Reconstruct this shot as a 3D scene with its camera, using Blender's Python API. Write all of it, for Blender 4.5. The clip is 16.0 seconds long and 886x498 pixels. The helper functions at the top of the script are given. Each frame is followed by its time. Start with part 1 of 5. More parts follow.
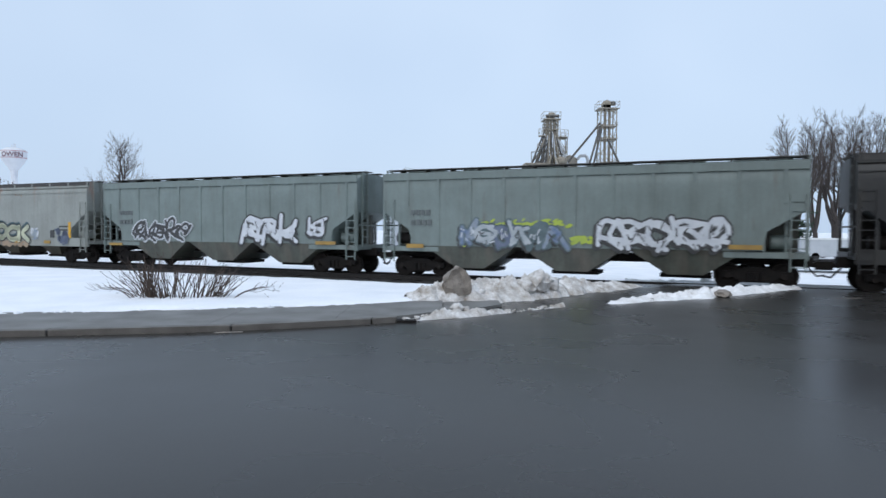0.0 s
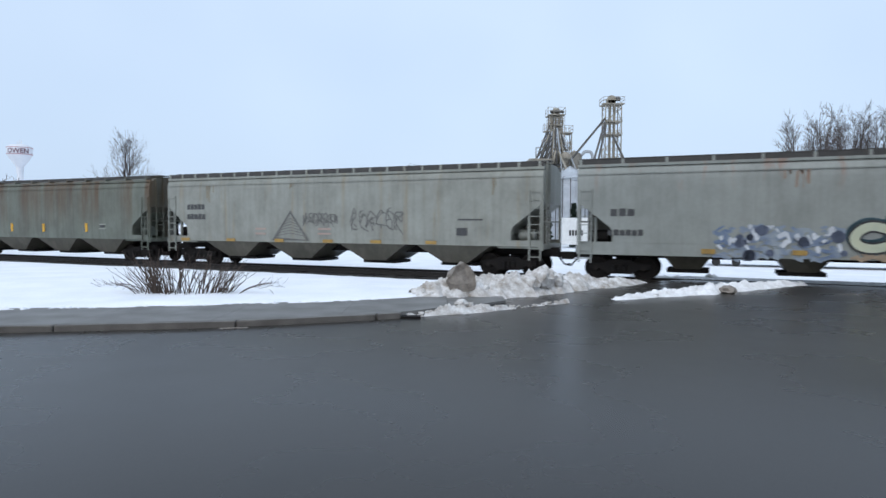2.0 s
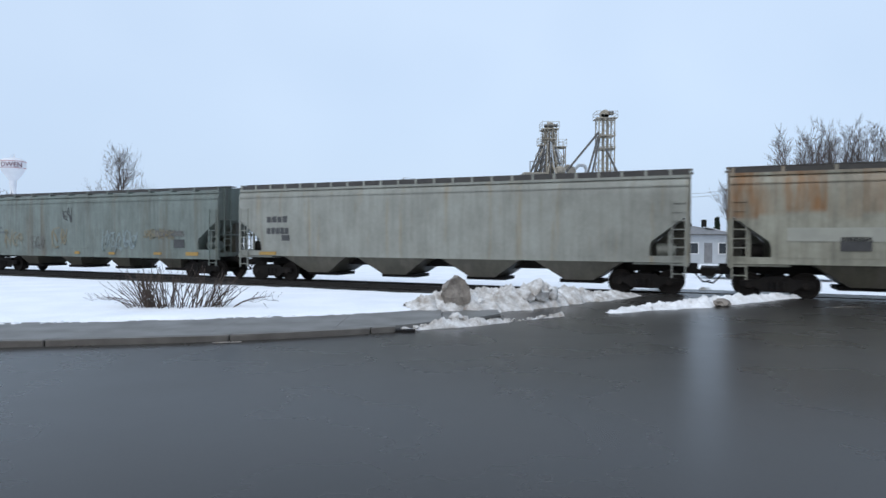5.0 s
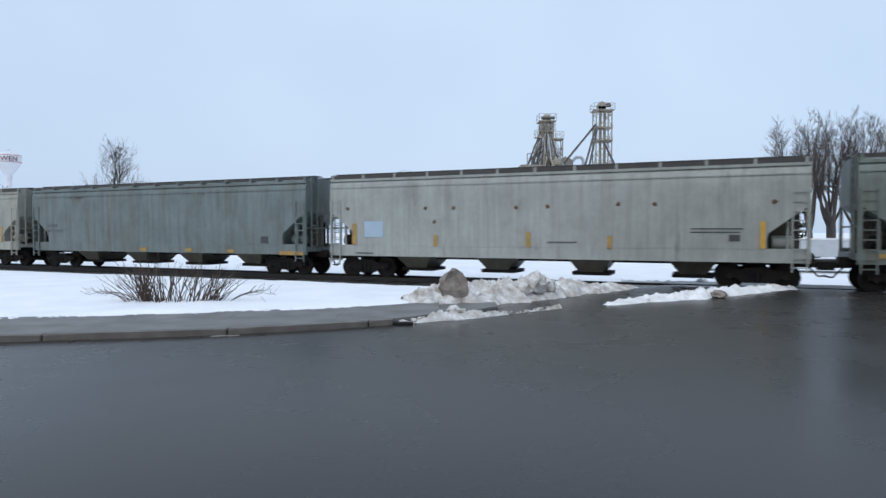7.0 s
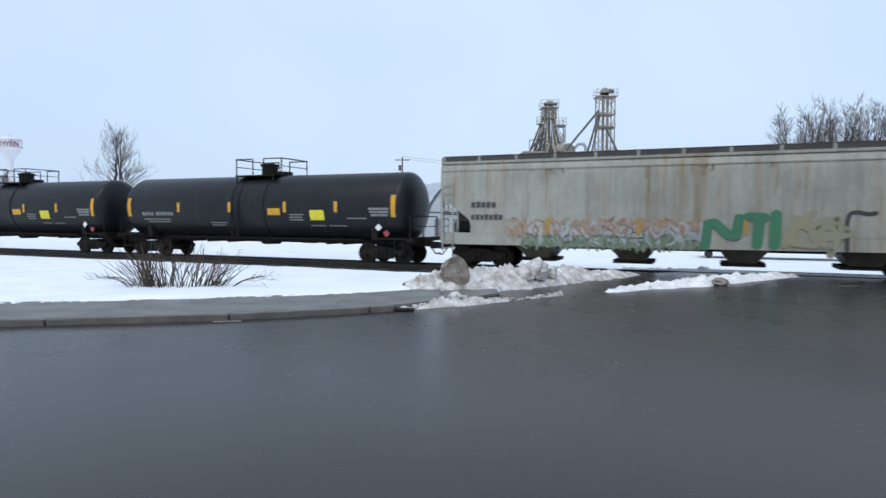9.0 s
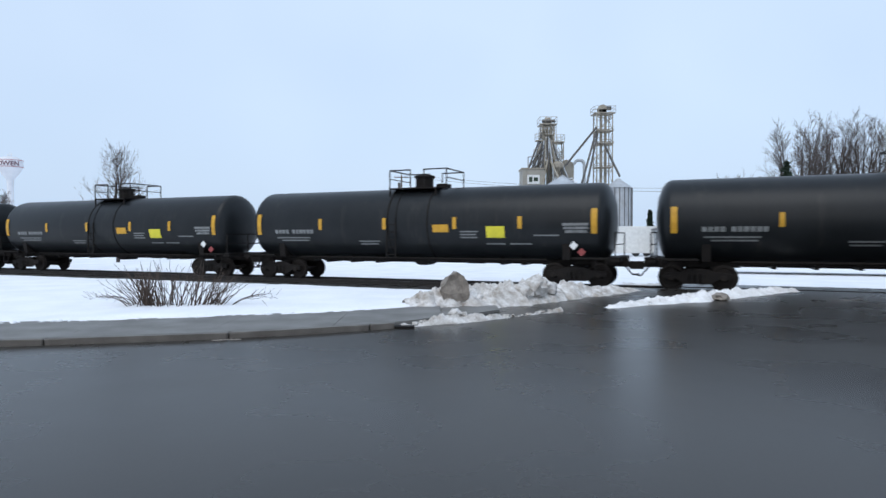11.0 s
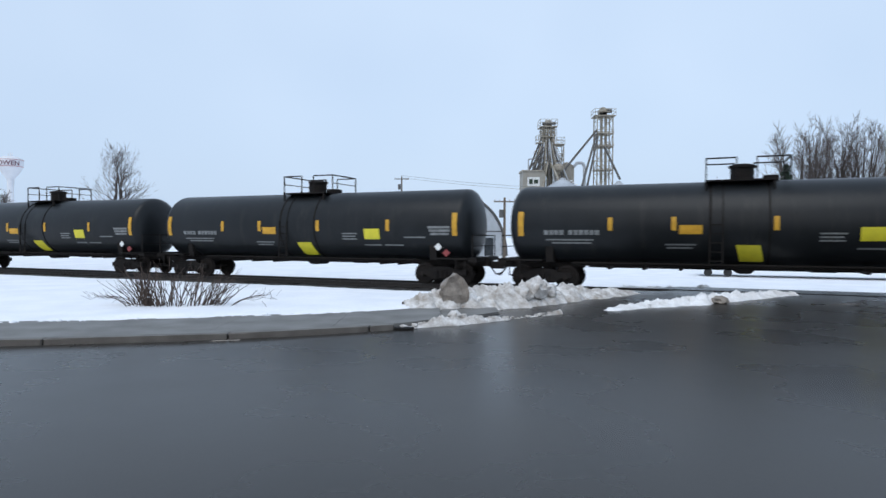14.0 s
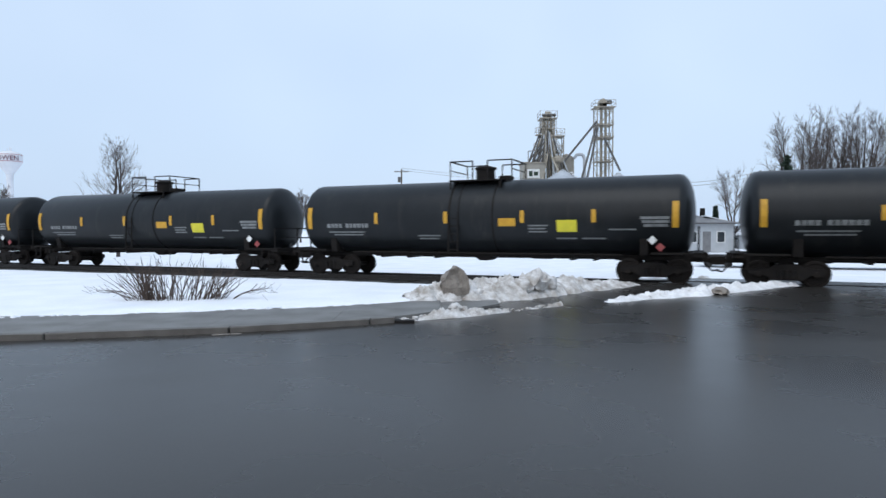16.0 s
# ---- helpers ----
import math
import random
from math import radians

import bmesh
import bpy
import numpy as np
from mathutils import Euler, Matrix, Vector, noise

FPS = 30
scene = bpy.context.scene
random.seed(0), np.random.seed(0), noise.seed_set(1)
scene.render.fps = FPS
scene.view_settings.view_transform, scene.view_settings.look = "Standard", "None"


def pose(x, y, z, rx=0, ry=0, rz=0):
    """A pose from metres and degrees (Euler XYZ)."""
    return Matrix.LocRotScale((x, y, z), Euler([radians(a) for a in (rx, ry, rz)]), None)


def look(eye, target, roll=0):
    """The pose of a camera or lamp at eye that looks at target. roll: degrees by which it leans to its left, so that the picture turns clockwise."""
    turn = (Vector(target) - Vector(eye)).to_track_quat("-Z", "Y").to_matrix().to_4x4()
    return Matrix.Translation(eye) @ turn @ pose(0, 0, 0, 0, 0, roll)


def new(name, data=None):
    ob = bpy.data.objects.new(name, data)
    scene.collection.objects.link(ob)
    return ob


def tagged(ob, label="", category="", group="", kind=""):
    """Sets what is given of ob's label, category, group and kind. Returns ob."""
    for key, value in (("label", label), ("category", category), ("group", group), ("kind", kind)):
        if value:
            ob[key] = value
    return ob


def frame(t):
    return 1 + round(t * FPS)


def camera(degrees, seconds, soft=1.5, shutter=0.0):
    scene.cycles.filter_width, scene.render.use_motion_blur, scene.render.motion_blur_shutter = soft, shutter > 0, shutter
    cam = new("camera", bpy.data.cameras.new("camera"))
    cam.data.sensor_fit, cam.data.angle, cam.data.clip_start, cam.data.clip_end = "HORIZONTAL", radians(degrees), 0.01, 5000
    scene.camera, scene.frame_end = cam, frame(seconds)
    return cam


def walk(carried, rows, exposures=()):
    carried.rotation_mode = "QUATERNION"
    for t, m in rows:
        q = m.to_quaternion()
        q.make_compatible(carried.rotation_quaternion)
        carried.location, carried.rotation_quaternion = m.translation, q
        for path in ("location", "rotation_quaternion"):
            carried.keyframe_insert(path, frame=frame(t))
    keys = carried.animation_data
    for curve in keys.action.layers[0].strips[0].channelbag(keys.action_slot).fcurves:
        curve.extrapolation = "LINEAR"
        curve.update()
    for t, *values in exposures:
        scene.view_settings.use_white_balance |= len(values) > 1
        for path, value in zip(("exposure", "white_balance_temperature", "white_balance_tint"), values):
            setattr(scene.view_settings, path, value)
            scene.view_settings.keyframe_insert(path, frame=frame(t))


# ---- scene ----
import itertools

# camera: held at one spot beside the road, swaying a little
EYE = (0.0, 0.0, 1.9)
cam = camera(70.96, 16.0, soft=1.5, shutter=0.12)
SWAY = [
    (0, 0.0, -1.739, -0.34), (0.5, 0.086, -1.941, -0.49), (1, 0.229, -2.083, -0.559), (1.5, 0.367, -2.149, -0.494),
    (2, 0.393, -2.112, -0.31), (2.5, 0.273, -1.923, -0.328), (3, 0.126, -1.701, -0.265), (3.5, -0.055, -1.427, -0.389),
    (6, -0.196, -0.77, -0.111), (6.5, -0.261, -1.154, -0.063), (7, -0.342, -1.539, -0.032), (7.5, -0.391, -2.104, 0.134),
    (8, -0.378, -2.543, 0.092), (8.5, -0.304, -2.777, -0.114), (9, -0.193, -2.78, -0.235), (9.5, -0.157, -2.631, -0.003),
    (12, -0.229, -0.63, 0.187), (12.5, -0.14, -0.617, 0.299), (13, -0.14, -0.712, 0.278), (13.5, -0.197, -0.892, 0.123),
    (14, -0.25, -1.063, -0.158), (14.5, -0.258, -1.295, -0.381), (15, -0.283, -1.511, -0.133), (15.5, -0.267, -1.72, 0.119),
    (16, -0.236, -1.745, 0.168)]
walk(cam, [(t, pose(*EYE, 90 + p, r, y)) for t, y, p, r in SWAY], exposures=[(t, e + 0.03, 6270, 9) for t, e in ((0, -0.10), (1.5, -0.02), (3.5, 0.0), (6, -0.10), (7, -0.11), (8.5, -0.02),
                                             (9.5, 0.02), (12.5, -0.06), (14.5, -0.08), (16, -0.01))])

# ---- light: thick winter overcast
world = bpy.data.worlds.new("overcast")
scene.world = world
world.use_nodes = True
wn, wl = world.node_tree.nodes, world.node_tree.links
wn.clear()
sky = wn.new("ShaderNodeTexSky")
sky.sky_type, sky.sun_disc = "NISHITA", False
sky.sun_elevation, sky.sun_rotation = radians(24), radians(200)
sky.dust_density, sky.ozone_density = 4.0, 2.0
cloud = wn.new("ShaderNodeTexNoise")
cloud.inputs["Scale"].default_value, cloud.inputs["Detail"].default_value = 1.6, 3.0
ramp = wn.new("ShaderNodeValToRGB")
ramp.color_ramp.elements[0].color = (0.60, 0.735, 0.93, 1)
ramp.color_ramp.elements[1].color = (0.69, 0.82, 1.0, 1)
ramp.color_ramp.elements[0].position, ramp.color_ramp.elements[1].position = 0.35, 0.65
blend = wn.new("ShaderNodeMixRGB")
blend.inputs[0].default_value = 0.02
back = wn.new("ShaderNodeBackground")
wout = wn.new("ShaderNodeOutputWorld")
wl.new(cloud.outputs["Fac"], ramp.inputs["Fac"])
wl.new(ramp.outputs["Color"], blend.inputs[1])
wl.new(sky.outputs["Color"], blend.inputs[2])
wl.new(blend.outputs["Color"], back.inputs["Color"])
wl.new(back.outputs["Background"], wout.inputs["Surface"])
back.inputs["Strength"].default_value = 0.93
sun_data = bpy.data.lights.new("sun", "SUN")
sun_data.energy, sun_data.angle, sun_data.color = 1.15, radians(40), (1.0, 0.97, 0.93)
sun = new("sun", sun_data)
sun.matrix_world = look((0, 0, 60), (14, 34, 0))


# ---- materials
def mat(name, a, b=None, rough=0.6, metal=0.0, scale=3.0, fine=40.0, bump=0.0, streak=None, streak_amt=0.0, coat=0.0,
        dist=0.02, seed=0.0, rough_var=0.1, tall=0.25, zone=None, blocks=0.0, grime=0.0):
    """Two-scale paint or stone: a to b by broad and fine noise, upright streaks of a third colour, fine relief."""
    m = bpy.data.materials.new(name)
    m.use_nodes = True
    n, l = m.node_tree.nodes, m.node_tree.links
    bs = n["Principled BSDF"]
    b = b or tuple(c * 0.75 for c in a)
    tc = n.new("ShaderNodeTexCoord")
    mp = n.new("ShaderNodeMapping")
    mp.inputs["Location"].default_value = (seed * 3.1, seed * 1.7, seed)
    l.new(tc.outputs["Object"], mp.inputs["Vector"])
    n1, n2 = n.new("ShaderNodeTexNoise"), n.new("ShaderNodeTexNoise")
    n1.inputs["Scale"].default_value, n1.inputs["Detail"].default_value = scale, 5
    n2.inputs["Scale"].default_value, n2.inputs["Detail"].default_value = fine, 3
    for k in (n1, n2):
        l.new(mp.outputs["Vector"], k.inputs["Vector"])
    mx = n.new("ShaderNodeMath")
    mx.operation = "MULTIPLY_ADD"
    mx.inputs[1].default_value = 0.3
    l.new(n2.outputs["Fac"], mx.inputs[0])
    mm = n.new("ShaderNodeMath")
    mm.operation = "MULTIPLY"
    mm.inputs[1].default_value = 0.7
    l.new(n1.outputs["Fac"], mm.inputs[0])
    l.new(mm.outputs[0], mx.inputs[2])
    cr = n.new("ShaderNodeValToRGB")
    cr.color_ramp.elements[0].position, cr.color_ramp.elements[1].position = 0.32, 0.66
    cr.color_ramp.elements[0].color, cr.color_ramp.elements[1].color = (*a, 1), (*b, 1)
    l.new(mx.outputs[0], cr.inputs["Fac"])
    col = cr.outputs["Color"]
    if streak:
        ms = n.new("ShaderNodeMapping")
        ms.inputs["Scale"].default_value = (1.0, 1.0, tall)
        ms.inputs["Location"].default_value = (seed * 5.3, 0, seed)
        l.new(tc.outputs["Object"], ms.inputs["Vector"])
        ns = n.new("ShaderNodeTexNoise")
        ns.inputs["Scale"].default_value, ns.inputs["Detail"].default_value = 1.9, 6
        ns.inputs["Roughness"].default_value = 0.65
        l.new(ms.outputs["Vector"], ns.inputs["Vector"])
        sr = n.new("ShaderNodeMapRange")
        sr.inputs["From Min"].default_value, sr.inputs["From Max"].default_value = 0.62 - streak_amt * 0.22, 0.78 - streak_amt * 0.14
        sr.inputs["To Max"].default_value = 0.95
        l.new(ns.outputs["Fac"], sr.inputs["Value"])
        amount = sr.outputs[0]
        if zone:                                # rust that starts from the top edge and runs out lower down
            sx = n.new("ShaderNodeSeparateXYZ")
            zr = n.new("ShaderNodeMapRange")
            zr.interpolation_type = "SMOOTHSTEP"
            zr.inputs["From Min"].default_value, zr.inputs["From Max"].default_value = zone
            l.new(tc.outputs["Object"], sx.inputs[0])
            level = sx.outputs["Z"]
            if blocks:                          # each sheet of the side rusts down to its own depth
                vc = n.new("ShaderNodeTexVoronoi")
                vc.voronoi_dimensions = "1D"
                vc.inputs["Scale"].default_value = 1.1
                l.new(sx.outputs["X"], vc.inputs["W"])
                sh = n.new("ShaderNodeMath")
                sh.operation = "MULTIPLY_ADD"
                sh.inputs[1].default_value = -blocks
                l.new(vc.outputs["Color"], sh.inputs[0])
                l.new(level, sh.inputs[2])
                level = sh.outputs[0]
                sc = n.new("ShaderNodeSeparateColor")
                l.new(vc.outputs["Color"], sc.inputs[0])
                dm = n.new("ShaderNodeMapRange")    # some sheets have kept most of their paint
                dm.inputs["From Min"].default_value, dm.inputs["From Max"].default_value, dm.inputs["To Min"].default_value = 0.2, 0.6, 0.25
                l.new(sc.outputs[2], dm.inputs["Value"])
                dk = n.new("ShaderNodeMath")
                dk.operation = "MULTIPLY"
                l.new(dm.outputs[0], dk.inputs[0])
                l.new(amount, dk.inputs[1])
                amount = dk.outputs[0]
            l.new(level, zr.inputs["Value"])
            zm = n.new("ShaderNodeMath")
            zm.operation = "MULTIPLY"
            l.new(zr.outputs[0], zm.inputs[0])
            l.new(amount, zm.inputs[1])
            amount = zm.outputs[0]
        sm = n.new("ShaderNodeMixRGB")
        sm.inputs[2].default_value = (*streak, 1)
        l.new(amount, sm.inputs[0])
        l.new(col, sm.inputs[1])
        col = sm.outputs["Color"]
    if grime:                                   # thin dirty runs down the sheets, and blotches
        for sc, hi, scale_z in ((4.2, grime, 0.05), (1.1, grime * 0.8, 0.6)):
            mg = n.new("ShaderNodeMapping")
            mg.inputs["Scale"].default_value = (1.0, 1.0, scale_z)
            mg.inputs["Location"].default_value = (seed * 7.7, seed, sc)
            l.new(tc.outputs["Object"], mg.inputs["Vector"])
            ng = n.new("ShaderNodeTexNoise")
            ng.inputs["Scale"].default_value, ng.inputs["Detail"].default_value, ng.inputs["Roughness"].default_value = sc, 5, 0.7
            l.new(mg.outputs["Vector"], ng.inputs["Vector"])
            gr = n.new("ShaderNodeMapRange")
            gr.inputs["From Min"].default_value, gr.inputs["From Max"].default_value, gr.inputs["To Max"].default_value = 0.45, 0.72, hi
            l.new(ng.outputs["Fac"], gr.inputs["Value"])
            gm = n.new("ShaderNodeMixRGB")
            gm.inputs[2].default_value = (0.052, 0.046, 0.036, 1)
            l.new(gr.outputs[0], gm.inputs[0])
            l.new(col, gm.inputs[1])
            col = gm.outputs["Color"]
    l.new(col, bs.inputs["Base Color"])
    rr = n.new("ShaderNodeMapRange")
    rr.inputs["To Min"].default_value, rr.inputs["To Max"].default_value = max(0.02, rough - rough_var), min(1, rough + rough_var)
    l.new(n1.outputs["Fac"], rr.inputs["Value"])
    l.new(rr.outputs[0], bs.inputs["Roughness"])
    bs.inputs["Metallic"].default_value = metal
    bs.inputs["Coat Weight"].default_value = coat
    if bump:
        bp = n.new("ShaderNodeBump")
        bp.inputs["Strength"].default_value, bp.inputs["Distance"].default_value = bump, dist
        l.new(mx.outputs[0], bp.inputs["Height"])
        l.new(bp.outputs["Normal"], bs.inputs["Normal"])
    return m


RUST, DIRT = (0.20, 0.085, 0.035), (0.12, 0.105, 0.085)
M_SNOW = mat("snow", (0.90, 0.905, 0.92), (0.77, 0.79, 0.83), rough=0.75, scale=0.7, fine=14, bump=0.35, dist=0.05)
M_DSNOW = mat("dirty_snow", (0.80, 0.79, 0.78), (0.30, 0.26, 0.22), rough=0.8, scale=4.2, fine=34, bump=1.0, dist=0.05)
M_ICE = mat("grey_ice", (0.31, 0.27, 0.23), (0.15, 0.128, 0.108), rough=0.6, scale=4, fine=25, bump=0.8, dist=0.05)
M_ASPH = mat("wet_asphalt", (0.0205, 0.0185, 0.0165), (0.037, 0.034, 0.031), rough=0.28, scale=0.45, fine=45, rough_var=0.08)
M_ASPH.node_tree.nodes["Principled BSDF"].inputs["Specular IOR Level"].default_value = 0.21
M_CONC = mat("concrete", (0.185, 0.18, 0.17), (0.12, 0.114, 0.106), rough=0.6, scale=1.3, fine=60, bump=0.25, dist=0.01)
M_KERB = mat("kerb_concrete", (0.15, 0.135, 0.12), (0.085, 0.075, 0.065), rough=0.6, scale=2.2, fine=60, bump=0.3, dist=0.01)
M_RSNOW = mat("road_snow", (0.90, 0.90, 0.91), (0.60, 0.58, 0.56), rough=0.8, scale=2.6, fine=18, bump=0.7, dist=0.05)
M_BALL = mat("ballast", (0.016, 0.015, 0.015), (0.045, 0.042, 0.04), rough=0.85, scale=9, fine=60, bump=1.0, dist=0.05)
M_TIE = mat("tie_wood", (0.022, 0.018, 0.015), (0.014, 0.012, 0.010), rough=0.85, scale=4, fine=50, bump=0.6)
M_RAIL = mat("rail_steel", (0.035, 0.028, 0.024), (0.02, 0.017, 0.015), rough=0.5, metal=0.3, scale=8, fine=60)
M_DARK = mat("grimy_black_steel", (0.009, 0.008, 0.008), (0.018, 0.015, 0.013), rough=0.75, scale=5, fine=40, bump=0.2)
M_DARK.node_tree.nodes["Principled BSDF"].inputs["Specular IOR Level"].default_value = 0.15
M_WHEEL = mat("wheel_steel", (0.012, 0.010, 0.009), (0.022, 0.017, 0.014), rough=0.7, metal=0.1, scale=6, fine=40)
M_WHEEL.node_tree.nodes["Principled BSDF"].inputs["Specular IOR Level"].default_value = 0.2
M_TANK = mat("black_tank_paint", (0.008, 0.0095, 0.011), (0.014, 0.016, 0.018), rough=0.38, scale=1.1, fine=18, streak=(0.024, 0.025, 0.024), streak_amt=0.3, tall=0.08, rough_var=0.08)
M_TANK.node_tree.nodes["Principled BSDF"].inputs["Specular IOR Level"].default_value = 0.24
M_YEL = mat("reflective_yellow", (0.62, 0.34, 0.02), (0.48, 0.25, 0.015), rough=0.5, scale=5)
M_LEMON = mat("lemon_paint", (0.70, 0.62, 0.03), (0.58, 0.52, 0.03), rough=0.5, scale=4)
M_WHITE = mat("white_paint", (0.78, 0.78, 0.76), (0.62, 0.62, 0.6), rough=0.5, scale=3)
M_GREYINK = mat("faded_white_ink", (0.24, 0.25, 0.25), (0.12, 0.125, 0.125), rough=0.6, scale=8)
M_BLACKINK = mat("black_ink", (0.03, 0.03, 0.032), (0.06, 0.06, 0.06), rough=0.6, scale=8)
M_RED = mat("red_paint", (0.42, 0.08, 0.08), (0.30, 0.06, 0.06), rough=0.5, scale=5)
M_BARK = mat("bark", (0.045, 0.037, 0.034), (0.085, 0.07, 0.064), rough=0.9, scale=6, fine=40, bump=0.6, dist=0.03)
M_TWIG = mat("twigs", (0.075, 0.062, 0.058), (0.12, 0.10, 0.092), rough=0.9, scale=3)
M_STEM = mat("shrub_stems", (0.055, 0.038, 0.030), (0.105, 0.075, 0.058), rough=0.85, scale=6)
M_NEEDLE = mat("spruce_needles", (0.018, 0.035, 0.022), (0.035, 0.055, 0.035), rough=0.9, scale=5, fine=30)
M_GALV = mat("galvanised_steel", (0.50, 0.53, 0.56), (0.38, 0.40, 0.43), rough=0.5, metal=0.2, scale=1.2, fine=20, streak=(0.22, 0.21, 0.2), streak_amt=0.3)
M_TAN = mat("weathered_tan_steel", (0.41, 0.37, 0.30), (0.22, 0.195, 0.155), rough=0.65, scale=1.5, fine=20)
M_BEIGE = mat("beige_siding", (0.36, 0.34, 0.29), (0.27, 0.25, 0.215), rough=0.7, scale=1.0, streak=(0.2, 0.17, 0.13), streak_amt=0.3)
M_PIPE = mat("dark_spout", (0.07, 0.068, 0.066), (0.11, 0.105, 0.1), rough=0.6, scale=3)
M_POLE = mat("pole_wood", (0.10, 0.08, 0.062), (0.16, 0.13, 0.10), rough=0.9, scale=3, fine=30)
M_ROOF = mat("grey_roof", (0.22, 0.22, 0.225), (0.15, 0.15, 0.155), rough=0.8, scale=2)
M_SIDING = mat("white_siding", (0.46, 0.48, 0.50), (0.38, 0.40, 0.42), rough=0.6, scale=1.5)
M_GLASS = mat("dark_window", (0.03, 0.035, 0.04), (0.05, 0.055, 0.06), rough=0.15, scale=2)
M_MAROON = mat("maroon_paint", (0.10, 0.02, 0.022), (0.07, 0.016, 0.018), rough=0.35, scale=2)
M_TOWER = mat("water_tower_white", (0.72, 0.73, 0.76), (0.62, 0.63, 0.66), rough=0.5, scale=0.3, fine=4)
M_TYRE = mat("tyre", (0.02, 0.02, 0.02), (0.035, 0.035, 0.035), rough=0.85, scale=8)


# ---- mesh helpers
def box(bm, x0, x1, y0, y1, z0, z1):
    v = [bm.verts.new(p) for p in itertools.product((x0, x1), (y0, y1), (z0, z1))]
    for f in ((0, 1, 3, 2), (4, 6, 7, 5), (0, 4, 5, 1), (2, 3, 7, 6), (0, 2, 6, 4), (1, 5, 7, 3)):
        bm.faces.new([v[i] for i in f])


def beam(bm, p, q, w, h=None):
    """A square bar from p to q."""
    p, q = Vector(p), Vector(q)
    d = (q - p).normalized()
    u = d.cross(Vector((0, 0, 1)) if abs(d.z) < 0.95 else Vector((1, 0, 0))).normalized()
    w2, h2 = w / 2, (h or w) / 2
    k = d.cross(u)
    a = [bm.verts.new(p + u * i * w2 + k * j * h2) for i, j in ((-1, -1), (1, -1), (1, 1), (-1, 1))]
    b = [bm.verts.new(q + u * i * w2 + k * j * h2) for i, j in ((-1, -1), (1, -1), (1, 1), (-1, 1))]
    bm.faces.new(a[::-1]), bm.faces.new(b)
    for i in range(4):
        bm.faces.new((a[i], a[(i + 1) % 4], b[(i + 1) % 4], b[i]))


def rod(bm, p, q, r0, r1=None, n=8, caps=True):
    """A round, possibly tapered bar from p to q."""
    p, q = Vector(p), Vector(q)
    r1 = r0 if r1 is None else r1
    d = (q - p).normalized()
    u = d.cross(Vector((0, 0, 1)) if abs(d.z) < 0.95 else Vector((1, 0, 0))).normalized()
    k = d.cross(u)
    ring = lambda c, r: [bm.verts.new(c + (u * math.cos(i * math.tau / n) + k * math.sin(i * math.tau / n)) * r) for i in range(n)]
    a, b = ring(p, r0), ring(q, r1)
    for i in range(n):
        bm.faces.new((a[i], a[(i + 1) % n], b[(i + 1) % n], b[i]))
    if caps:
        bm.faces.new(a[::-1]), bm.faces.new(b)


def lathe(bm, prof, axis="x", n=24, at=(0, 0, 0)):
    """A body of revolution from (along, radius) pairs."""
    rings = []
    at = Vector(at)
    for d, r in prof:
        pts = []
        for i in range(n):
            c, s = math.cos(i * math.tau / n) * r, math.sin(i * math.tau / n) * r
            pts.append(bm.verts.new(at + Vector({"x": (d, c, s), "y": (c, d, s), "z": (c, s, d)}[axis])))
        rings.append(pts)
    for a, b in zip(rings, rings[1:]):
        for i in range(n):
            bm.faces.new((a[i], a[(i + 1) % n], b[(i + 1) % n], b[i]))
    bm.faces.new(rings[0][::-1]), bm.faces.new(rings[-1])


def slab(bm, poly, axis, d0, d1):
    """A flat outline given thickness along axis; poly holds the two other coordinates in order."""
    mk = {"x": lambda u, v, d: (d, u, v), "y": lambda u, v, d: (u, d, v), "z": lambda u, v, d: (u, v, d)}[axis]
    a = [bm.verts.new(mk(u, v, d0)) for u, v in poly]
    b = [bm.verts.new(mk(u, v, d1)) for u, v in poly]
    bm.faces.new(a), bm.faces.new(b[::-1])
    n = len(a)
    for i in range(n):
        bm.faces.new((a[i], b[i], b[(i + 1) % n], a[(i + 1) % n]))


def mesh_of(bm, name, material, smooth=False, bevel=0.0):
    if bevel:
        bmesh.ops.bevel(bm, geom=bm.edges[:], offset=bevel, segments=1, affect="EDGES", clamp_overlap=True)
    bmesh.ops.recalc_face_normals(bm, faces=bm.faces[:])
    me = bpy.data.meshes.new(name)
    bm.to_mesh(me)
    bm.free()
    me.materials.append(material)
    if smooth:
        me.shade_smooth()
        me.set_sharp_from_angle(angle=radians(38))
    return me


def part(name, bm, material, parent, label="", smooth=False, bevel=0.0):
    ob = new(name, mesh_of(bm, name, material, smooth, bevel))
    ob.parent = parent
    if label:
        tagged(ob, label)
    return ob


def made(fn, *a, **k):
    bm = bmesh.new()
    fn(bm, *a, **k)
    return bm


def empty(name, m, label, category, group="", kind=""):
    ob = new(name)
    ob.empty_display_size = 0.3
    ob.matrix_world = m
    return tagged(ob, label, category, group, kind)


def solo(name, bm, material, label, category, group="", kind="", smooth=False, bevel=0.0, m=None):
    ob = new(name, mesh_of(bm, name, material, smooth, bevel))
    if m is not None:
        ob.matrix_world = m
    return tagged(ob, label, category, group, kind)


# ---- the line: rails' middle passes P0 along ALONG; ACROSS points away from the road
YAW = -23.2202
P0 = Vector((5.976, 25.079, 0))
ALONG = Vector((0.91900, -0.39427, 0))
ACROSS = Vector((0.39427, 0.91900, 0))
SPEED = 22.8
RAIL_Z = -0.12


def on_line(s, q=0.0, z=0.0):
    return P0 + ALONG * s + ACROSS * q + Vector((0, 0, z))


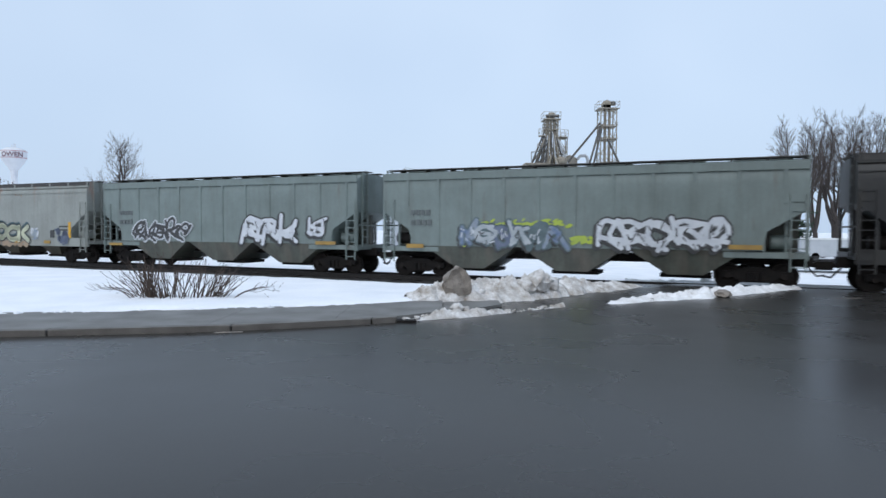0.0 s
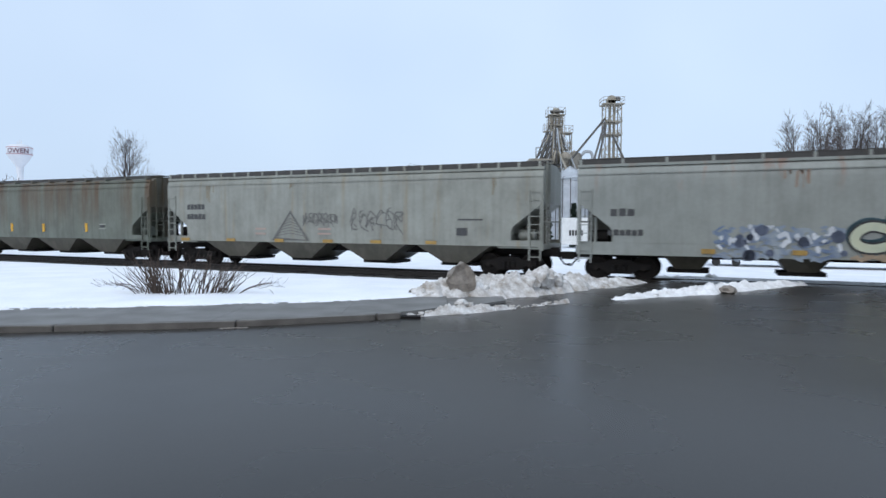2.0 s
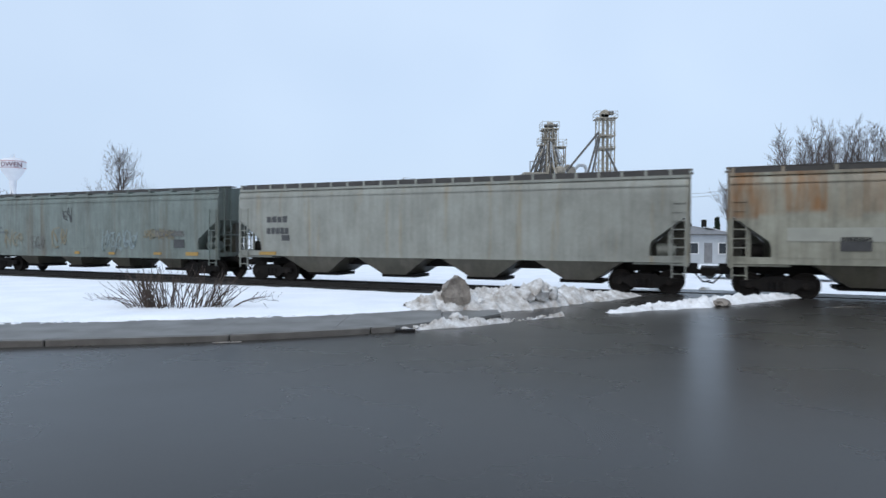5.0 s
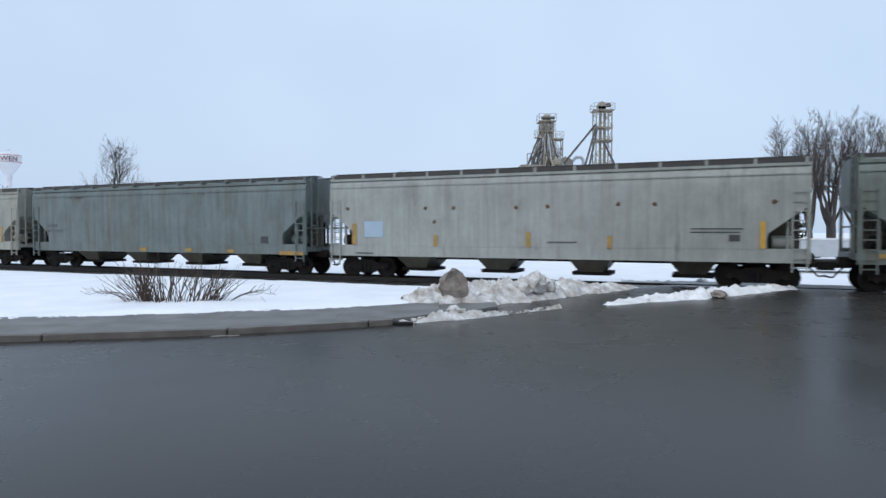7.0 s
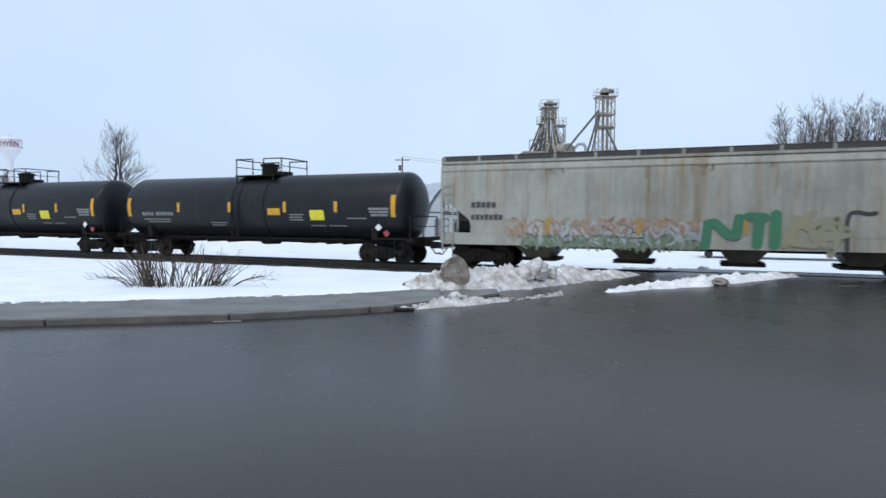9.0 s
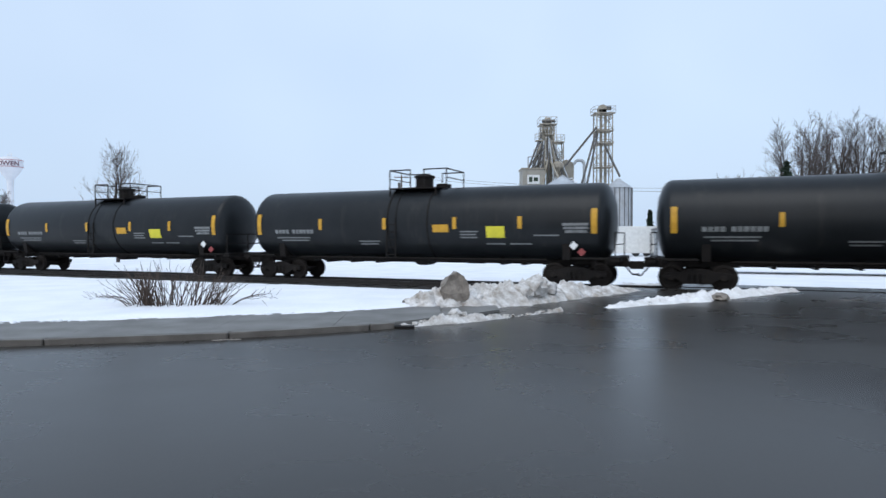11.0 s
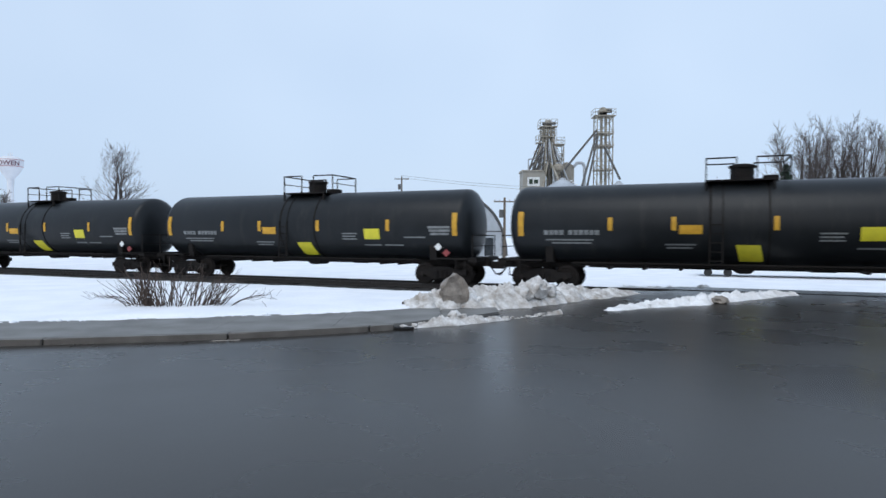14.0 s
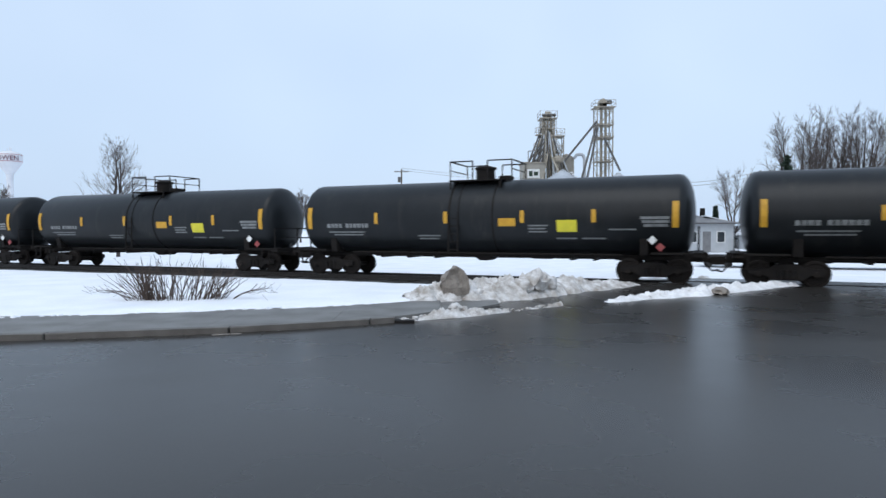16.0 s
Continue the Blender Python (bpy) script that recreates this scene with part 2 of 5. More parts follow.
def line_pose(s, q=0.0, z=0.0):
    v = on_line(s, q, z)
    return pose(v.x, v.y, v.z, 0, 0, YAW)


LINE = line_pose(0)


# ---- ground
def nz(x, y, z=0.0, s=1.0):
    return noise.noise(Vector((x * s, y * s, z)))


ROAD_EDGE = [(-60, 2.0), (-30, 6.9), (-15, 9.55), (-7.7, 10.88), (-4.68, 11.47), (-3.0, 12.0), (-1.69, 12.54), (-0.86, 12.95)]
SNOW_EDGE = [(-60, 3.9), (-30, 8.85), (-15, 11.75), (-9.44, 12.95), (-6.15, 13.75), (-2.45, 14.8), (-0.85, 15.75), (2.9, 18.3), (6.6, 21.3)]


def along_edge(edge, x):
    for (x0, y0), (x1, y1) in zip(edge, edge[1:]):
        if x <= x1:
            return y0 + (y1 - y0) * (x - x0) / (x1 - x0)
    (x0, y0), (x1, y1) = edge[-2:]
    return y0 + (y1 - y0) * (x - x0) / (x1 - x0)


# snow sheet out to the horizon, behind and beyond the rails
def wide_sheet(bm):
    xs = [-2600, -900, -400, -200, -120, -80, -50, -30, -15, 0, 15, 30, 50, 80, 120, 200, 400, 900, 2600]
    ys = [-900, -200, -60, -20, 0, 20, 35, 50, 70, 100, 150, 250, 500, 1200, 3000]
    grid = [[bm.verts.new((x, y, -0.42 + (0.06 * nz(x, y, 2, 0.05) if abs(x) < 300 and y > 20 else 0))) for y in ys] for x in xs]
    for i in range(len(xs) - 1):
        for j in range(len(ys) - 1):
            bm.faces.new((grid[i][j], grid[i + 1][j], grid[i + 1][j + 1], grid[i][j + 1]))


solo("ground", made(wide_sheet), M_SNOW, "flat snow-covered ground reaching the horizon", "ground", kind="structure", smooth=True)


# snowy verge between the pavement and the rails
def verge(bm):
    cols = []
    x = -60.0
    while x < 6.7:
        y0 = along_edge(SNOW_EDGE, x) + 0.10 * nz(x, 0, 5, 1.1) + 0.05 * nz(x, 3, 5, 4.0)
        y1 = 25.079 + (-2.15 * 1.0 - (x - 5.976) * 0.39427) / 0.919
        y1 = max(y1, y0 + 0.3)
        col = []
        for k in range(22):
            f = (k / 21) ** 1.6
            y = y0 + (y1 - y0) * f
            edge = min(1.0, (y - y0) / 0.35)
            fall = max(0.0, 1 - (y1 - y) / 5.0)
            z = -0.05 + 0.17 * edge ** 0.6 + 0.05 * nz(x, y, 0, 0.5) + 0.025 * nz(x, y, 4, 2.2) * edge - 0.50 * fall
            col.append(bm.verts.new((x, y, z if k else -0.06)))
        cols.append(col)
        x += 0.25 if x > -14 else 1.0
    for a, b in zip(cols, cols[1:]):
        for i in range(21):
            bm.faces.new((a[i], b[i], b[i + 1], a[i + 1]))


solo("snow_verge", made(verge), M_SNOW, "smooth white snow on the verge beside the rails", "snow", kind="stuff", smooth=True)


# wet asphalt, from behind the camera to the rails
def road(bm):
    left = [(x, y) for x, y in ROAD_EDGE] + [(0.9, 15.6), (2.2, 17.3)]
    a, b = on_line(1.9, -1.62), on_line(60, -1.62)
    poly = left + [(a.x - 0.5, a.y + 0.0), (a.x, a.y), (b.x, b.y), (120, -60), (-60, -60)]
    slab(bm, poly, "z", -0.5, -0.03)


solo("road", made(road), M_ASPH, "wide wet dark asphalt road surface", "road", kind="structure")


def strip(edge_a, edge_b, x0, x1, step, z0, z1, bm):
    """A slab between two edges."""
    xs = [x0 + (x1 - x0) * i / step for i in range(step + 1)]
    lo = [(x, along_edge(edge_a, x)) for x in xs]
    hi = [(x, along_edge(edge_b, x)) for x in xs]
    slab(bm, lo + hi[::-1], "z", z0, z1)


pavement = empty("pavement", Matrix(), "grey concrete pavement beside the road with a worn kerb", "pavement", kind="structure")


def off(edge, d):
    out = []
    for i, (x, y) in enumerate(edge):
        a, b = edge[max(0, i - 1)], edge[min(len(edge) - 1, i + 1)]
        t = Vector((b[0] - a[0], b[1] - a[1])).normalized()
        out.append((x - t.y * d, y + t.x * d))
    return out


# slabs with open joints, and kerb stones
joints = [-24, -20.5, -17, -13.5, -10.2, -7.05, -4.0, -1.45]
inner = off(ROAD_EDGE, 0.2)
for x0, x1 in zip(joints, joints[1:] + [-0.95]):
    part("kerb_stone", made(lambda bm: slab(bm, [(x, along_edge(ROAD_EDGE, x)) for x in np.linspace(x0 + 0.012, x1 - 0.012, 6)]
                                            + [(x, along_edge(inner, x)) for x in np.linspace(x1 - 0.012, x0 + 0.012, 6)], "z", -0.3, 0.085)),
         M_KERB, pavement, bevel=0.018)
walk_in = off(ROAD_EDGE, 0.205) + [(0.2, 14.2), (1.4, 15.6)]
wj = [-24, -21, -18, -15, -12.3, -9.6, -7.0, -4.5, -2.2, 0.0, 1.5]
back_edge = [(x, y + 0.6) for x, y in SNOW_EDGE]
for x0, x1 in zip(wj, wj[1:]):
    part("pavement_slab", made(lambda bm: strip(walk_in, back_edge, x0 + 0.004, x1 - 0.004, 6, -0.25, 0.075 if x1 <= 0 else 0.03, bm)), M_CONC, pavement)
part("drain_mouth", made(box, -0.96, -0.55, 12.86, 13.1, -0.03, 0.015), M_DARK, pavement, "dark gap at the kerb's end")

# ---- track
track = empty("railway_track", line_pose(0, 0, RAIL_Z), "single railway track on dark ballast with snow round it", "track", kind="structure")


def bed(bm):
    prof = [(-2.6, -0.55), (-1.75, -0.24), (-1.45, -0.19), (1.45, -0.19), (1.9, -0.26), (2.8, -0.5)]
    xs = [-430, -200, -100] + list(np.arange(-60, 14, 0.35)) + [60, 200, 430]
    cols = []
    for x in xs:
        near = -62 < x < 15
        cols.append([bm.verts.new((x, y, z + (0.05 * nz(x, y, 0, 3.1) if near and abs(y) < 2.5 else 0))) for y, z in prof])
    for a, b in zip(cols, cols[1:]):
        for i in range(len(prof) - 1):
            bm.faces.new((a[i], b[i], b[i + 1], a[i + 1]))


tagged(part("ballast", made(bed), M_BALL, track, "dark crushed stone"), kind="stuff")
for side in (-0.7525, 0.7525):
    bm = bmesh.new()
    for z0, z1, w in ((-0.17, -0.15, 0.07), (-0.15, -0.04, 0.012), (-0.04, 0.0, 0.036)):
        box(bm, -430, 430, side - w, side + w, z0, z1)
    part("rail", bm, M_RAIL, track)
tie_me = mesh_of(made(box, -0.11, 0.11, -1.3, 1.3, -0.33, -0.168), "tie", M_TIE, bevel=0.01)
for i in range(150):
    t = new("tie", tie_me)
    t.parent, t.location = track, (-62 + i * 0.52, 0.03 * math.sin(i * 7.1), 0)


crossing = empty("level_crossing", line_pose(0, 0, RAIL_Z), "dark wet asphalt laid between and beyond the rails", "crossing", kind="structure")
for q0, q1 in ((-0.64, 0.64), (0.83, 2.75)):
    part("asphalt_panel", made(slab, [(2.2, q0), (60, q0), (60, q1), (3.4, q1)], "z", -0.3, -0.03), M_ASPH, crossing)

# ---- rolling stock
def truck_mesh():
    """Side frames, bolster and springs of a two-axle truck."""
    bm = bmesh.new()
    for sy in (-0.98, 0.98):
        slab(bm, [(-1.15, 0.62), (-1.15, 0.42), (-0.72, 0.42), (-0.45, 0.24), (0.45, 0.24), (0.72, 0.42), (1.15, 0.42), (1.15, 0.62),
                  (0.55, 0.68), (0.4, 0.78), (-0.4, 0.78), (-0.55, 0.68)], "y", sy - 0.07, sy + 0.07)
        for cx in (-0.2, 0.0, 0.2):
            rod(bm, (cx, sy * 1.09, 0.3), (cx, sy * 1.09, 0.6), 0.08)
    box(bm, -0.22, 0.22, -1.0, 1.0, 0.45, 0.8)
    rod(bm, (0, 0, 0.7), (0, 0, 1.0), 0.25)
    box(bm, -0.62, -0.52, -0.7, 0.7, 0.3, 0.45)
    box(bm, 0.52, 0.62, -0.7, 0.7, 0.3, 0.45)
    return mesh_of(bm, "truck_frame", M_DARK)


def wheelset_mesh():
    bm = bmesh.new()
    for sy in (-1, 1):
        lathe(bm, [(sy * 0.68, 0.485), (sy * 0.71, 0.49), (sy * 0.72, 0.455), (sy * 0.81, 0.45), (sy * 0.815, 0.38), (sy * 0.78, 0.35),
                   (sy * 0.77, 0.15), (sy * 0.82, 0.13), (sy * 0.84, 0.1)][::sy], "y", 24)
        rod(bm, (0, sy * 0.86, 0), (0, sy * 1.08, 0), 0.1, n=12)
    rod(bm, (0, -0.7, 0), (0, 0.7, 0), 0.085)
    return mesh_of(bm, "wheelset", M_WHEEL, smooth=True)


def coupler_mesh():
    bm = bmesh.new()
    box(bm, -0.75, 0.15, -0.09, 0.09, 0.78, 0.95)
    box(bm, 0.02, 0.3, -0.18, 0.16, 0.7, 1.0)
    rod(bm, (-0.2, 0.3, 0.8), (0.1, 0.25, 0.45), 0.03)
    rod(bm, (0.1, 0.25, 0.45), (0.35, 0.2, 0.5), 0.03)
    return mesh_of(bm, "coupler", M_DARK)


TRUCK, WHEELS, COUPLER = truck_mesh(), wheelset_mesh(), coupler_mesh()


def running_gear(car, half, centre):
    for sx in (-1, 1):
        t = new("truck", TRUCK)
        t.parent, t.location = car, (sx * centre, 0, 0)
        for ax in (-0.89, 0.89):
            w = new("wheelset", WHEELS)
            w.parent, w.location = t, (ax, 0, 0.457)
        c = new("coupler", COUPLER)
        c.parent = car
        c.matrix_basis = pose(sx * (half - 0.28), 0, 0, 0, 0, 0 if sx > 0 else 180)


def ladder(bm, x, y, z0, z1, w=0.45, step=0.32, along="x"):
    for d in (-w / 2, w / 2):
        a = (x + d, y, z0) if along == "x" else (x, y + d, z0)
        beam(bm, a, (a[0], a[1], z1), 0.05)
    z = z0 + 0.15
    while z < z1:
        a, b = ((x - w / 2, y, z), (x + w / 2, y, z)) if along == "x" else ((x, y - w / 2, z), (x, y + w / 2, z))
        beam(bm, a, b, 0.035)
        z += step


def hopper(kind, length, paint, sill_paint, under, s0, label, roof_mat, bays=4):
    """Covered grain hopper: bowed sides cut back at both ends, roof walk, end frames with ladders, outlet funnels, trucks."""
    car = empty("hopper_car", line_pose(s0, 0, RAIL_Z), label, "railcar", "cars of the train")
    half, hb = length / 2, length / 2 - 0.66
    W = 1.56
    old = kind == "old"
    light_edge, thin_edge = paint is P_D, paint in (P_E, P_H, P_J)
    bot = 1.24 if old else 1.32
    cut, c0, c1 = (1.25, 2.68, 1.92) if old else (1.25, 2.84, 1.88)
    # side shell, bowed outwards a little
    rows = [(4.18, W - 0.16), (4.02, W - 0.03), (3.6, W), (2.7, W), (1.95, W), (bot, W - 0.02)]
    bm = bmesh.new()
    nx = 30

    def end_x(z):
        if z >= c0:
            return hb
        if z >= c1:
            return hb - cut * (c0 - z) / (c0 - c1)
        return hb - cut - 0.08
    zs = [4.18, 4.02, 3.6, 3.2, c0, (c0 + c1) / 2, c1, 1.6, bot]
    wid = lambda z: float(np.interp(z, [r[0] for r in rows][::-1], [r[1] for r in rows][::-1]))
    sides = {}
    for sy in (-1, 1):
        g = []
        for z in zs:
            e = end_x(z)
            g.append([bm.verts.new((-e + 2 * e * i / nx, sy * wid(z), z)) for i in range(nx + 1)])
        for a, b in zip(g, g[1:]):
            for i in range(nx):
                bm.faces.new((a[i], a[i + 1], b[i + 1], b[i]))
        sides[sy] = g
    for k in range(len(zs) - 1):          # ends: upright above, sloping sheet below
        for i in (0, nx):
            bm.faces.new((sides[-1][k][i], sides[1][k][i], sides[1][k + 1][i], sides[-1][k + 1][i]))
    for i in range(nx):                   # top and bottom
        bm.faces.new((sides[-1][0][i], sides[-1][0][i + 1], sides[1][0][i + 1], sides[1][0][i]))
        bm.faces.new((sides[-1][-1][i], sides[-1][-1][i + 1], sides[1][-1][i + 1], sides[1][-1][i]))
    body = part("body", bm, paint, car, smooth=True)
    # roof with its walk, hatches and edge plates
    part("roof", made(slab, [(-W + 0.14, 4.17), (-1.1, 4.36), (-0.5, 4.44), (0.5, 4.44), (1.1, 4.36), (W - 0.14, 4.17)], "x", -hb, hb), paint, car)
    bm = bmesh.new()
    for y in (-0.62, 0.62):
        box(bm, -hb - 0.1, hb + 0.1, y - 0.28, y + 0.28, 4.5, 4.54)
        x = -hb + 0.5
        while x < hb:
            box(bm, x - 0.03, x + 0.03, y - 0.25, y + 0.25, 4.38, 4.5)
            x += 1.2
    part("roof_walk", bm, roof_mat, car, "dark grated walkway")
    for i in range(6):
        x = -hb * 0.82 + i * hb * 0.328
        part("hatch", made(box, x - 0.9, x + 0.9, -0.27, 0.27, 4.44, 4.53), paint, car, bevel=0.03)
    if old:
        bm = bmesh.new()
        for sy in (-1, 1):
            box(bm, -hb, hb, sy * W - 0.03, sy * W + 0.035, 4.02, 4.3)
        part("top_chord", bm, paint, car)
        x = -hb + 1.2
        while x < hb - 0.5:
            part("side_post", made(box, x - 0.06, x + 0.06, -W - 0.03, -W + 0.02, bot + 0.05 if abs(x) < hb - cut - 0.2 else c0 + 0.2, 4.02), paint, car)
            x += 1.42
    else:
        bm = bmesh.new()
        for sy in (-1, 1):
            box(bm, -hb, hb, sy * (W - 0.11) - 0.05, sy * (W - 0.11) + 0.05, 4.16, 4.26)
            box(bm, -hb, hb, sy * W - 0.012, sy * W + 0.012, 3.86, 3.90)
        part("top_chord", bm, paint, car)
        # roof edge: a solid dark bar paints the recess's shade, crossed by short ribs
        part("roof_edge_shade", made(lambda bm: [box(bm, -hb, hb, sy * (W - 0.14) - 0.03, sy * (W - 0.14) + 0.02, 4.35 if thin_edge else 4.26, 4.46 if light_edge else 4.43) for sy in (-1, 1)]), roof_mat, car, "dark bar standing in for the shaded roof-edge recess")
        x = -hb + 0.1
        while x < hb:
            part("roof_rib", made(box, x - 0.05, x + 0.05, -W + (0.08 if light_edge else 0.10), W - 0.08, 4.24, 4.475 if light_edge else 4.45), paint, car)
            x += 0.85 if light_edge else 1.55
    # side sill and end sills
    if not old:
        for sy in (-1, 1):
            part("side_sill", made(box, -hb, hb, sy * (W - 0.09) - 0.06, sy * (W - 0.09) + 0.06, 1.1 if kind == "mid" else 0.86, bot + 0.02), sill_paint, car)
    else:
        for sx in (-1, 1):
            part("end_sill", made(box, sx * (hb - 2.6), sx * hb, -W + 0.05, W - 0.05, 1.0, 1.2), sill_paint, car)
    part("centre_sill", made(box, -hb - 0.3, hb + 0.3, -0.3, 0.3, 0.72, 1.05), M_DARK, car)
    # outlet funnels
    cen = [-5.45, -1.75, 2.05, 5.75] if bays == 4 else [-4.1, 0.1, 4.2]
    for c in cen:
        bm = bmesh.new()
        if bays == 4:
            top, low, zt, zb = (1.75, 0.55, 1.14, 0.36) if kind == "mid" else (1.15, 0.45, bot, 0.36)
        else:
            top, low, zt, zb = 2.02, 0.62, bot + 0.02, 0.33
        c *= (length / 20.1 if bays == 4 else length / 17.4)
        tv = [bm.verts.new((c + i * top, j * (W - 0.04), zt)) for i, j in ((-1, -1), (1, -1), (1, 1), (-1, 1))]
        wv = (1.15 if kind == "mid" else 0.8) if bays == 4 else 1.3
        lv = [bm.verts.new((c + i * low, j * wv, zb)) for i, j in ((-1, -1), (1, -1), (1, 1), (-1, 1))]
        for i in range(4):
            bm.faces.new((tv[i], tv[(i + 1) % 4], lv[(i + 1) % 4], lv[i]))
        bm.faces.new(lv)
        bm.faces.new(tv[::-1])
        part("funnel", bm, under, car)
        part("gate", made(box, c - low - 0.28, c + low + 0.28, -0.75, 0.75, zb - 0.14, zb), M_DARK, car)
    # end frames
    for sx in (-1, 1):
        bm = bmesh.new()
        for sy in (-1, 1):
            beam(bm, (sx * (hb - 0.05), sy * (W - 0.06), 0.95), (sx * (hb - 0.05), sy * (W - 0.06), c0 + 0.1), 0.1)
            beam(bm, (sx * (hb - cut - 0.1), sy * (W - 0.1), 1.2), (sx * (hb - cut - 0.1), sy * (W - 0.1), c1), 0.09)
            beam(bm, (sx * (hb - 0.65), sy * (W - 0.3), 1.2), (sx * (hb - 0.65), sy * (W - 0.3), c1 + 0.4), 0.09)
        beam(bm, (sx * (hb - 0.08), -W, 1.1), (sx * (hb - 0.08), W, 1.1), 0.2)
        beam(bm, (sx * (hb - 0.08), -W, 2.1), (sx * (hb - 0.08), W, 2.1), 0.06)
        box(bm, sx * (hb - 1.9), sx * hb, -W + 0.1, W - 0.1, 1.02, 1.08)
        part("end_frame", bm, sill_paint, car)
        web = [(sx * (hb - 0.15), 1.05), (sx * (hb - 0.15), c0 - 0.1), (sx * (hb - cut), c1 - 0.1), (sx * (hb - cut - 0.6), 1.05)]
        part("web_plate", made(slab, web, "y", -0.14, 0.14), under, car)
        part("shear_plate", made(slab, [(sx * (hb - 0.5), 1.05), (sx * (hb - 0.5), c0 - 0.45), (sx * (hb - cut), c1 - 0.1), (sx * (hb - cut - 0.5), 1.05)], "y", 0.75, 0.85), M_DARK, car)
        bm = bmesh.new()
        ladder(bm, sx * (hb - 0.32), -W - 0.02, 0.55, c0 + 0.5)
        ladder(bm, sx * (hb + 0.03), -0.9, 1.1, 4.5, along="y")
        part("ladder", bm, sill_paint, car)
        bm = bmesh.new()
        rod(bm, (sx * (hb - 1.1), -0.9, 1.55), (sx * (hb - 0.45), -0.9, 1.55), 0.25, n=14)
        part("brake_cylinder", bm, sill_paint if sx > 0 else M_DARK, car, smooth=True)
    running_gear(car, half, half - 2.2)
    return car


def tank_car(s0, label, flag=True, seed=0):
    """Black tank car: barrel with dished heads, manway platform with hoops, stub sills, trucks, reflective stripes and lettering bars."""
    car = empty("tank_car", line_pose(s0, 0, RAIL_Z), label, "railcar", "cars of the train")
    R, zc, half = 1.565, 2.495, 9.26
    prof = [(-8.52, 0.02), (-8.5, 0.45), (-8.43, 0.9), (-8.3, 1.24), (-8.16, 1.41), (-8.04, 1.48), (-7.92, R), (-0.95, R), (-0.94, R + 0.015),
            (0.94, R + 0.015), (0.95, R), (7.92, R), (8.04, 1.48), (8.16, 1.41), (8.3, 1.24), (8.43, 0.9), (8.5, 0.45), (8.52, 0.02)]
    part("barrel", made(lathe, [(d, min(R + 0.015, r * R / 1.5) if r < 1.5 else r) for d, r in prof], "x", 48, (0, 0, zc)), M_TANK, car, "satin black painted steel", smooth=True)
    bm = bmesh.new()
    for sy in (-1, 1):
        box(bm, -1.15, 1.15, sy * 0.75 - 0.3, sy * 0.75 + 0.3, 4.0, 4.05)
    box(bm, -1.15, -0.75, -1.0, 1.0, 4.0, 4.05), box(bm, 0.85, 1.15, -1.0, 1.0, 4.0, 4.05)
    for x in (-1.1, 1.1):
        for y in (-1.0, 1.0):
            beam(bm, (x, y, 3.6), (x, y, 4.05), 0.06)
    part("platform", bm, M_DARK, car)
    for x, w in ((-1.1, 1.0), (0.55, 1.05)):
        for y in (-1.02, 1.02):
            bm = bmesh.new()
            beam(bm, (x, y, 4.03), (x, y, 4.82), 0.04), beam(bm, (x + w, y, 4.03), (x + w, y, 4.82), 0.04)
            beam(bm, (x, y, 4.82), (x + w, y, 4.82), 0.05)
            part("guard_rail", bm, M_DARK, car)
        bm = bmesh.new()
        beam(bm, (x if x < 0 else x + w, -1.02, 4.82), (x if x < 0 else x + w, 1.02, 4.82), 0.05)
        beam(bm, (x if x < 0 else x + w, -1.02, 4.45), (x if x < 0 else x + w, 1.02, 4.45), 0.035)
        part("guard_rail", bm, M_DARK, car)
    part("manway", made(lathe, [(4.0, 0.40), (4.52, 0.40), (4.54, 0.47), (4.62, 0.47), (4.68, 0.25)], "z", 24, (0.12, 0, 0)), M_DARK, car, smooth=True)
    part("valve_box", made(box, 0.8, 1.3, -0.3, 0.3, 4.0, 4.24), M_DARK, car, bevel=0.03)
    bm = bmesh.new()
    ladder(bm, -0.75, -1.6, 1.0, 2.7, 0.42)
    for k in range(6):
        a0, a1 = radians(5 + k * 11), radians(5 + (k + 1) * 11)
        for d in (-0.96, -0.54):
            beam(bm, (d, -1.58 * math.cos(a0), zc + 1.58 * math.sin(a0)), (d, -1.58 * math.cos(a1), zc + 1.58 * math.sin(a1)), 0.04)
    part("ladder", bm, M_DARK, car)
    for d in (-0.93, 0.93):
        part("band", made(lathe, [(d - 0.03, R - 0.02), (d - 0.03, R + 0.02), (d + 0.03, R + 0.02), (d + 0.03, R - 0.02)], "x", 48, (0, 0, zc)), M_DARK, car, "dark steel band")
    for sx in (-1, 1):
        bm = bmesh.new()
        box(bm, sx * 5.6, sx * 8.95, -0.32, 0.32, 0.75, 1.1)
        box(bm, sx * 8.45, sx * 8.8, -1.5, 1.5, 0.95, 1.12)
        box(bm, sx * 7.0, sx * 8.8, -1.5, -1.05, 1.04, 1.1), box(bm, sx * 7.0, sx * 8.8, 1.05, 1.5, 1.04, 1.1)
        slab(bm, [(-1.2, 1.0), (1.2, 1.0), (1.35, 2.0), (-1.35, 2.0)], "x", sx * 6.6, sx * 6.9)
        part("stub_sill", bm, M_DARK, car)
        bm = bmesh.new()
        for y in (-1.45, 1.45):
            beam(bm, (sx * 8.62, y, 1.1), (sx * 8.62, y, 2.05), 0.045)
        beam(bm, (sx * 8.62, -1.45, 2.05), (sx * 8.62, 1.45, 2.05), 0.045)
        beam(bm, (sx * 8.62, -1.45, 1.6), (sx * 8.62, 1.45, 1.6), 0.035)
